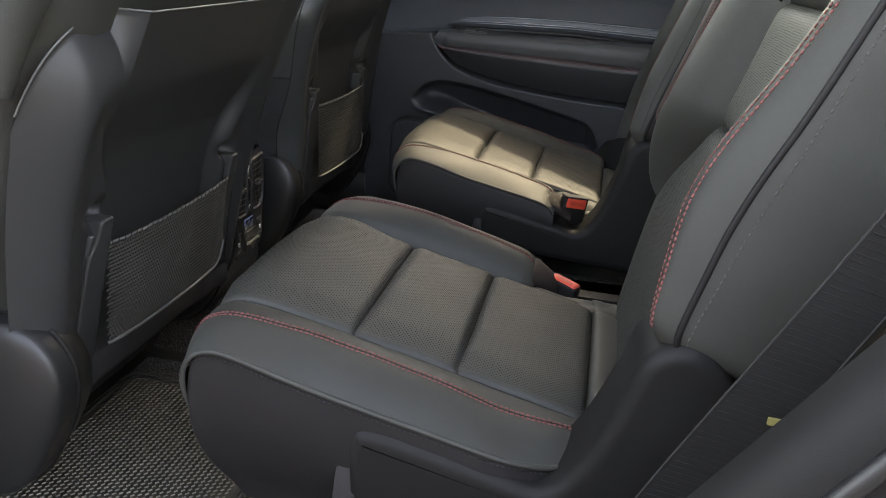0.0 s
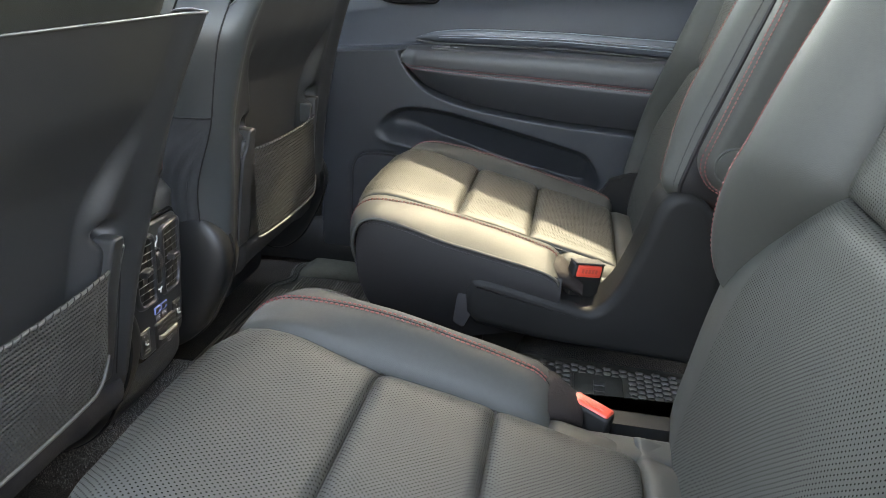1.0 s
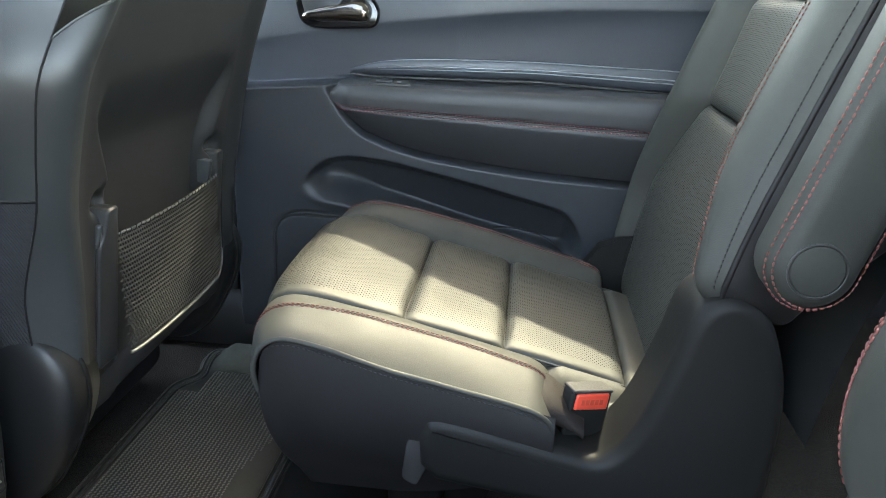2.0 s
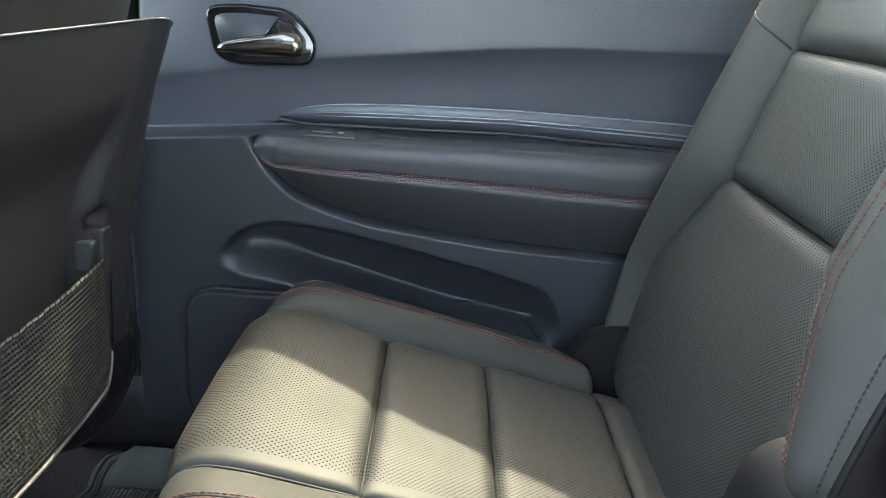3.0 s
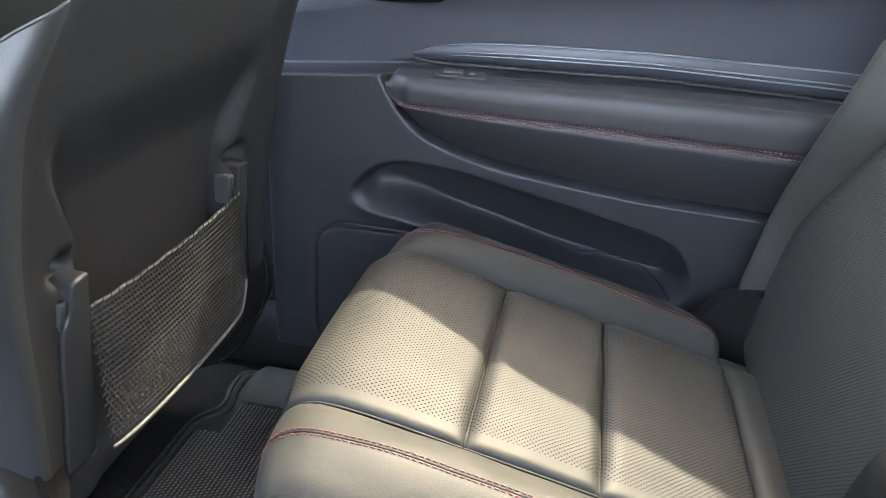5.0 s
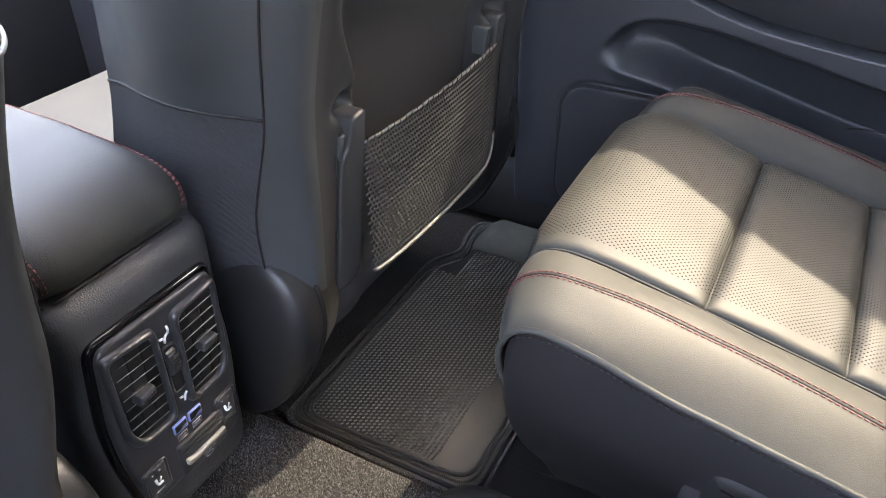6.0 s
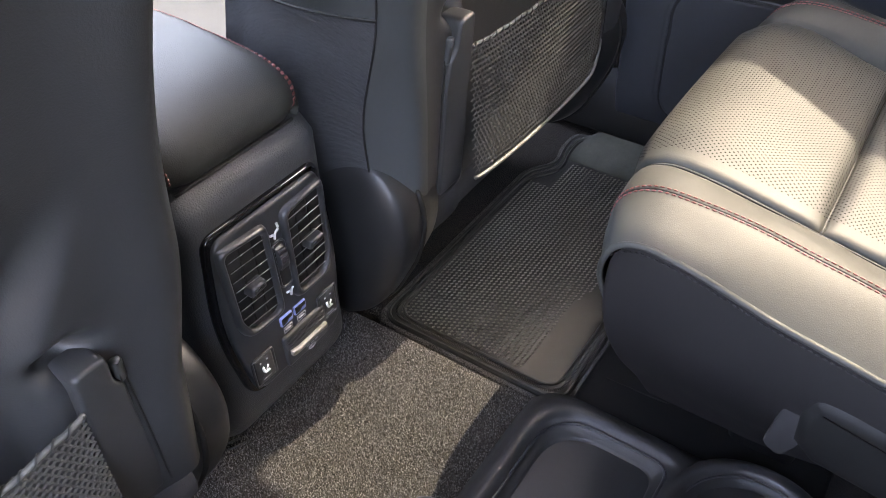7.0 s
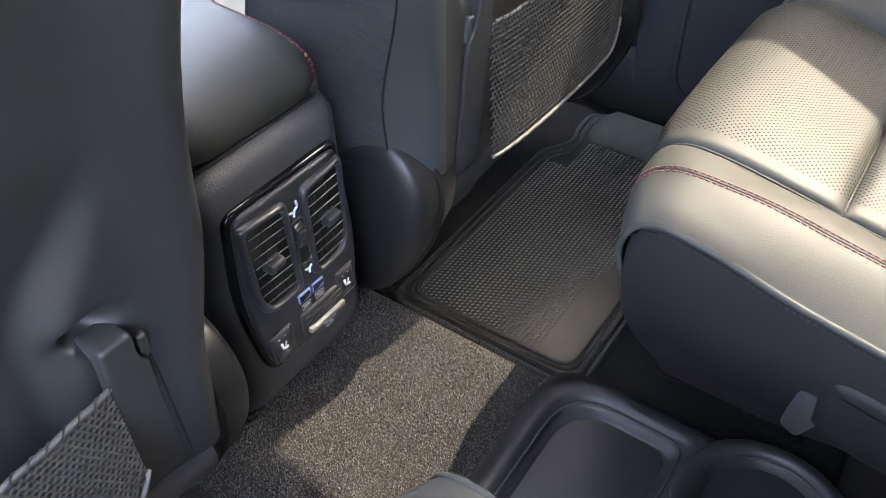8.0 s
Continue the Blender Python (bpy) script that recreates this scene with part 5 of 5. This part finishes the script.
    lever = loft([[h3(x, zc + rz * math.sin(t), 0.013 + 0.006 * math.cos(t)) for t in lin(0, 2 * math.pi * 11 / 12, 11)]
                  for x, zc, rz in ((0.040, 0.630, 0.005), (0.048, 0.632, 0.008), (0.07, 0.635, 0.0105), (0.10, 0.639, 0.013), (0.125, 0.643, 0.016), (0.142, 0.643, 0.016), (0.153, 0.640, 0.010))])
    part("lever", lever, CHROME, hd, "polished dark chrome lever", 180)
    part("lever_root", plate(rounded([(0.098, 0.650), (0.150, 0.648), (0.140, 0.668), (0.118, 0.676)], 0.006), 0.016, 0.004, h3, 3), GLOSS, hd)


DOOR_PAD = surface("armrest_vinyl", (0.027, 0.028, 0.031), 0.5, fine=600, fine_h=0.2, voronoi=True, vary=0.1)
# darker copy of the door skin, for the shade below the step
DOOR_SHADED = surface("shaded_door_vinyl", (0.0235, 0.0262, 0.0310), 0.46, fine=420, fine_h=0.42, voronoi=True, vary=0.08, spec=0.42)
GRILLE = surface("speaker_grille", (0.013, 0.0135, 0.0145), 0.6, fine=330, fine_h=0.9, voronoi=True, vary=0.1, spec=0.2, dist=0.0015)
RED_DARK = surface("dark_red_thread", (0.21, 0.05, 0.055), 0.7, fine=2500, fine_h=0.4)
CUP = surface("handle_cup", (0.02, 0.022, 0.028), 0.4, fine_h=0)
far_door()


# ---- floor coverings and the tray ----
def rubber_mat(name, x0, x1, y0, y1, label, pitch, lip):
    """Outboard end with a smooth raised lip and a cut-away front corner; so is +1 where that end is +y."""
    so = 1 if y1 > 0 else -1
    yi, yo = (y0, y1) if so > 0 else (y1, y0)
    mat = thing(name, ((x0 + x1) / 2, (y0 + y1) / 2, 0.0), label, "floor mat", "footwell mats")

    def lift(a, b):
        """The inner edge curls a little off the carpet."""
        return 0.009 * math.exp(-((a - x1 + 0.10) / 0.055) ** 2) * (1 - sstep(0.0, 0.06, abs(b - yi))) if so > 0 else 0.0

    def outline(k):
        o = [(x0 + k, yi + so * k), (x1 - k, yi + so * k), (x1 - k, yo - so * k), (x0 + 0.022 + k, yo - so * k), (x0 + 0.020 + k, yo - so * (0.058 + k * 0.3)),
             (x0 + 0.034 + k, yo - so * (0.100 + k)), (x0 + 0.002 + k, yo - so * (0.142 + k))]
        return rounded(o, [0.028, 0.028, 0.03, 0.028, 0.03, 0.03, 0.02], 7)
    part("backing", plate(outline(0.0), 0.011, 0.004, lambda a, b, d: Vector((a, b, 0.002 + d + lift(a, b))), 3), FELT, mat, "dark felt edge of the mat")
    part("tread", plate(outline(0.007), 0.005, 0.002, lambda a, b, d: Vector((a, b, 0.0115 + d + lift(a, b))), 2), RUBBER, mat)
    for k, r in ((0.010, 0.0020), (0.0235, 0.0024)):
        part("rim", tube([Vector((a, b, 0.0165 + lift(a, b))) for a, b in outline(k)], r, 6, closed=True), RUBBER, mat)
    ring_ = [Vector((a, b, 0.0160 + lift(a, b))) for a, b in outline(0.0168)]
    part("ridged_rim", thread(ring_ + ring_[:1], 0.0012, 0.0011, 0.0026), RUBBER, mat, "finely ridged rim")
    yl = yo - so * 0.092

    def lip_at(a, w):
        k = min(1.0, (a - x0 - 0.045) / 0.03, (x1 - 0.02 - a) / 0.03)
        return Vector((a, yl + so * 0.078 * w, 0.0168 + (0.001 + 0.016 * sstep(0.0, 1.0, w)) * sstep(0, 1, k)))
    part("raised_lip", sheet(lip_at, lin(x0 + 0.040, x1 - 0.02, 30), lin(0, 1, 10)), lip, mat, "smooth raised lip of the mat")
    verts, faces = [], []
    nx, ny = int((x1 - x0 - 0.054) / pitch), int((abs(yl - yi) - 0.030) / pitch)
    for i in range(nx):
        for j in range(ny):
            cx, cyy = x0 + 0.027 + pitch * (i + 0.5), yi + so * (0.027 + pitch * (j + 0.5 * (i % 2) + 0.25))
            if cx < x0 + 0.062 and abs(cyy - yo) < 0.17 or so > 0 and cx > x1 - 0.070 + 0.25 * max(0.0, abs(cyy - yi) - 0.16):
                continue
            a = radians(52)
            L, W, h = pitch * 0.33, pitch * 0.13, 0.0018
            ux, uy = math.cos(a), math.sin(a)
            n0 = len(verts)
            for k, (l, w, zz) in enumerate(((-L, -W, 0), (L, -W, 0), (L, W, 0), (-L, W, 0), (-L * .8, -W * .4, h), (L * .8, -W * .4, h), (L * .8, W * .4, h), (-L * .8, W * .4, h))):
                verts.append((cx + ux * l - uy * w, cyy + uy * l + ux * w, 0.0164 + zz + lift(cx, cyy)))
            for f in ((0, 1, 5, 4), (1, 2, 6, 5), (2, 3, 7, 6), (3, 0, 4, 7), (4, 5, 6, 7)):
                faces.append(tuple(n0 + k for k in f))
    me = bpy.data.meshes.new("tread_ribs")
    me.from_pydata(verts, [], faces)
    me.materials.append(RIB)
    ob = new("tread_ribs", me)
    ob.parent = mat
    ob.matrix_parent_inverse = Matrix.Translation(-mat.location)
    tagged(ob, kind="stuff")


FELT = carpet("mat_felt", (0.030, 0.029, 0.028), (0.19, 0.185, 0.175))
# paler rubber for the far mat's lip: the light on it is painted in
LIP = surface("lit_mat_lip", (0.058, 0.060, 0.050), 0.7, fine=500, fine_h=0.3, vary=0.3, broad=40, spec=0.2)
rubber_mat("floor_mat", -0.150, 0.128, 0.183, 0.720, "brown-black rubber floor mat with rows of small ribs", 0.0060, LIP)
rubber_mat("floor_mat", -0.19, 0.150, -0.790, -0.230, "black rubber floor mat with rows of small ribs", 0.0082, RUBBER)


def floor_tray():
    tr = thing("floor_console", (0.25, 0.03, 0.055), "low black floor tray with cup holder between the seats", "tray")
    c = 0.025
    Z = 0.052

    def outl(k):
        return rounded([(0.113 + k, c - 0.143 + k), (0.275 - k, c - 0.143 + k), (0.275 - k, c + 0.143 - k), (0.113 + k, c + 0.143 - k)], [0.055, 0.02, 0.02, 0.055], 9)
    steps = [(-0.020, -0.004), (-0.012, 0.006), (-0.004, 0.014), (0.004, 0.017), (0.011, 0.015), (0.015, 0.009), (0.017, 0.004), (0.024, 0.003), (0.027, 0.000), (0.032, -0.026), (0.036, -0.030), (0.042, -0.031), (0.047, -0.034), (0.054, -0.047), (0.066, -0.050)]
    rings = [[Vector((a, b, Z + z)) for a, b in outl(k)] for k, z in steps]
    part("bin", loft(rings), DARK_PLASTIC, tr, "open rounded bin", 60)
    for yy in (c + 0.092, c - 0.080):
        rr = [(0.094, -0.004), (0.089, 0.008), (0.082, 0.017), (0.075, 0.018), (0.069, 0.013), (0.066, 0.006), (0.062, 0.004), (0.059, -0.02), (0.052, -0.04)]
        cupr = [[Vector((0.346 + r * math.cos(t), yy + r * math.sin(t), Z + z)) for t in lin(0, 2 * math.pi * 47 / 48, 47)] for r, z in rr]
        cup = part("cup_holder", loft(cupr), DARK_PLASTIC, tr, "round cup holder", 60)
        part("cup_ring", tube([Vector((0.346 + 0.0675 * math.cos(t), yy + 0.0675 * math.sin(t), Z + 0.0105)) for t in lin(0, 2 * math.pi * 59 / 60, 59)], 0.0014, 6, closed=True), PLASTIC, cup)
        part("grip_tab", plate([(0.016 * math.cos(t), 0.012 * math.sin(t)) for t in lin(0, 2 * math.pi * 19 / 20, 19)], 0.014, 0.007, lambda a, b, d, yy=yy: Vector((0.385 + a - d, yy - 0.012 + b, Z - 0.012 + d)), 4), DARK_PLASTIC, cup, "sprung grip tab")
    part("moulded_base", plate(rounded([(0.092, c - 0.165), (0.42, c - 0.165), (0.42, c + 0.165), (0.092, c + 0.165)], 0.06, 9), 0.016, 0.010, lambda a, b, d: Vector((a, b, Z - 0.016 + d)), 4), DARK_PLASTIC, tr, "moulded plastic base of the tray")
    part("bin_ledge", tube([Vector((a, b, Z + 0.0100)) for a, b in outl(0.0165)], 0.0016, 6, closed=True), PLASTIC, tr, "thin raised ledge round the bin")
    part("rear_deck", box((0.36, c - 0.125, Z - 0.03), (0.42, c + 0.125, Z + 0.010), 0.008), DARK_PLASTIC, tr)
    part("side_cover", box((0.128, c + 0.118, 0.0), (0.40, c + 0.36, 0.034), 0.010), SHIELD, tr, "flat dark cover beside the tray")
    part("cover_slot", tube(smooth_line([(0.150, 0.242, 0.0345), (0.215, 0.246, 0.0345), (0.224, 0.251, 0.0345), (0.227, 0.273, 0.0345)], 6), 0.0009, 5), GAP_BLACK, tr)


floor_tray()


def hex_mat():
    m = thing("rear_floor_mat", (0.6, 0.03, 0.152), "black rubber mat with raised hexagons behind the tray", "floor mat")
    o = rounded([(0.42, -0.135), (0.80, -0.135), (0.80, 0.14), (0.42, 0.14)], 0.02)
    part("base", plate(o, 0.006, 0.002, lambda a, b, d: Vector((a, b, 0.152 + d)), 2), RUBBER, m)
    ps = 0.0115
    hexm = bmesh.new()
    for i in range(28):
        for j in range(24):
            x = 0.44 + ps * 1.02 * i
            y = -0.12 + ps * 1.17 * (j + 0.5 * (i % 2))
            if 0.505 < x < 0.585 and 0.0 < y < 0.099 or y > 0.128 or x > 0.78:
                continue
            ro = [hexm.verts.new((x + ps * 0.58 * math.cos(a), y + ps * 0.58 * math.sin(a), 0.158)) for a in lin(0, math.pi * 10 / 6, 5)]
            ri = [hexm.verts.new((x + ps * 0.46 * math.cos(a), y + ps * 0.46 * math.sin(a), 0.1605)) for a in lin(0, math.pi * 10 / 6, 5)]
            for k in range(6):
                hexm.faces.new((ro[k], ro[(k + 1) % 6], ri[(k + 1) % 6], ri[k]))
            hexm.faces.new(ri)
    tagged(part("raised_hexagon", hexm, RUBBER, m, "", 30), kind="stuff")
    bd = part("badge_plate", plate(rounded([(0.508, -0.02), (0.578, -0.02), (0.578, 0.096), (0.508, 0.096)], 0.005), 0.008, 0.002, lambda a, b, d: Vector((a, b, 0.1535 + d)), 2), RUBBER, m, "plain raised badge plate")
    for k in range(4):
        part("badge_bar", box((0.536, 0.016 + 0.016 * k, 0.1605), (0.552, 0.028 + 0.016 * k, 0.1625), 0.0006), DARK_PLASTIC, bd)


hex_mat()


# ---- near side: belt and sill trim ----
def near_belt():
    belt = thing("seat_belt", (0.66, -0.72, 0.3), "black woven seat belt hanging beside the near seat", "seat belt")
    a, b = [Vector((0.540, -0.745, 0.20)), Vector((0.600, -0.745, 0.19))], [Vector((0.722, -0.745, 0.625)), Vector((0.768, -0.735, 0.61))]

    def f(t, w):
        p = a[0].lerp(a[1], w)
        q = b[0].lerp(b[1], w)
        r = p.lerp(q, t)
        r.y += 0.006 * math.sin(t * 5) + 0.002 * math.sin(w * 3.1)
        return r
    part("webbing", sheet(f, lin(0, 1, 60), lin(0, 1, 10)), WEB, belt, "ribbed black webbing", 180)
    ribs = bmesh.new()
    for k in range(84):
        t = (k + 0.5) / 84
        tube([f(t, w) + Vector((0, -0.0006, 0)) for w in lin(0.06, 0.94, 6)], 0.0004, 4, ribs)
    part("webbing_rib", ribs, WEB, belt)
    for w in (0.0, 1.0):
        part("webbing_edge", tube([f(t, w) for t in lin(0, 1, 40)], 0.0012, 6), WEB, belt)
    part("belt_guide", plate(rounded([(0.735, 0.575), (0.80, 0.56), (0.80, 0.60), (0.745, 0.61)], 0.008), 0.012, 0.004, lambda x, z, d: Vector((x, -0.738 - d + 0.01, z)), 3), TAB, belt, "grey belt guide")


near_belt()
def trim_near():
    t = thing("pillar_trim", (0.75, -0.82, 0.3), "grey plastic trim along the rear door opening", "trim", kind="structure")
    def f(u, w):
        p = Vector((0.60, -0.80, 0.30)).lerp(Vector((0.86, -0.80, 0.72)), u)
        ang = math.pi * w
        return p + Vector((0.055 * math.cos(ang) * 0.8 + 0.03, -0.05 * math.sin(ang), -0.055 * math.cos(ang) * 0.6))
    part("trim_roll", sheet(f, lin(-0.3, 1.1, 20), lin(0, 1, 16)), SHIELD, t, "", 180)
    part("trim_lip", tube([f(u, 0.62) for u in lin(-0.3, 1.1, 24)], 0.007, 10), HINGE, t, "raised lip along the trim")
    part("trim_groove", tube([f(u, 0.40) for u in lin(-0.3, 1.1, 24)], 0.0022, 6), GAP_BLACK, t)
    part("label", box((0.677, -0.744, 0.4255), (0.688, -0.741, 0.431), 0.0004), YELLOW, t, "small yellow label")


trim_near()


# ---- carpet pile between the seats ----
def tuft_material():
    m, t, bs = material("carpet_pile")
    geo = nd(t, "ShaderNodeNewGeometry")
    ramp = nd(t, "ShaderNodeValToRGB")
    ramp.color_ramp.elements[0].color = (0.012, 0.0115, 0.0108, 1)
    ramp.color_ramp.elements[1].color = (0.26, 0.248, 0.233, 1)
    e = ramp.color_ramp.elements.new(0.65)
    e.color = (0.100, 0.095, 0.089, 1)
    t.links.new(geo.outputs["Random Per Island"], ramp.inputs[0])
    t.links.new(ramp.outputs[0], bs.inputs["Base Color"])
    bs.inputs["Roughness"].default_value = 0.9
    bs.inputs["Specular IOR Level"].default_value = 0.2
    return m


def carpet_pile():
    rnd = random.Random(5)
    verts, faces = [], []
    for _ in range(110000):
        x, y = rnd.uniform(-0.20, 0.135), rnd.uniform(-0.22, 0.215)
        z = hump(x, y) - 0.003
        r = rnd.uniform(0.0003, 0.0006)
        h = rnd.uniform(0.0010, 0.0021)
        a0 = rnd.uniform(0, 6.28)
        lx, ly = rnd.uniform(-0.0006, 0.0006), rnd.uniform(-0.0006, 0.0006)
        n = len(verts)
        for k in range(3):
            a = a0 + k * 2.094
            verts.append((x + r * math.cos(a), y + r * math.sin(a), z))
        for k in range(3):
            a = a0 + k * 2.094 + 0.5
            verts.append((x + lx + 0.75 * r * math.cos(a), y + ly + 0.75 * r * math.sin(a), z + h))
        for k in range(3):
            q = (k + 1) % 3
            faces.append((n + k, n + q, n + 3 + q, n + 3 + k))
        faces.append((n + 3, n + 4, n + 5))
    me = bpy.data.meshes.new("carpet_pile")
    me.from_pydata(verts, [], faces)
    me.materials.append(tuft_material())
    tagged(new("carpet_pile", me), "short grey-brown loop pile of the tunnel carpet", "carpet", kind="stuff")


carpet_pile()
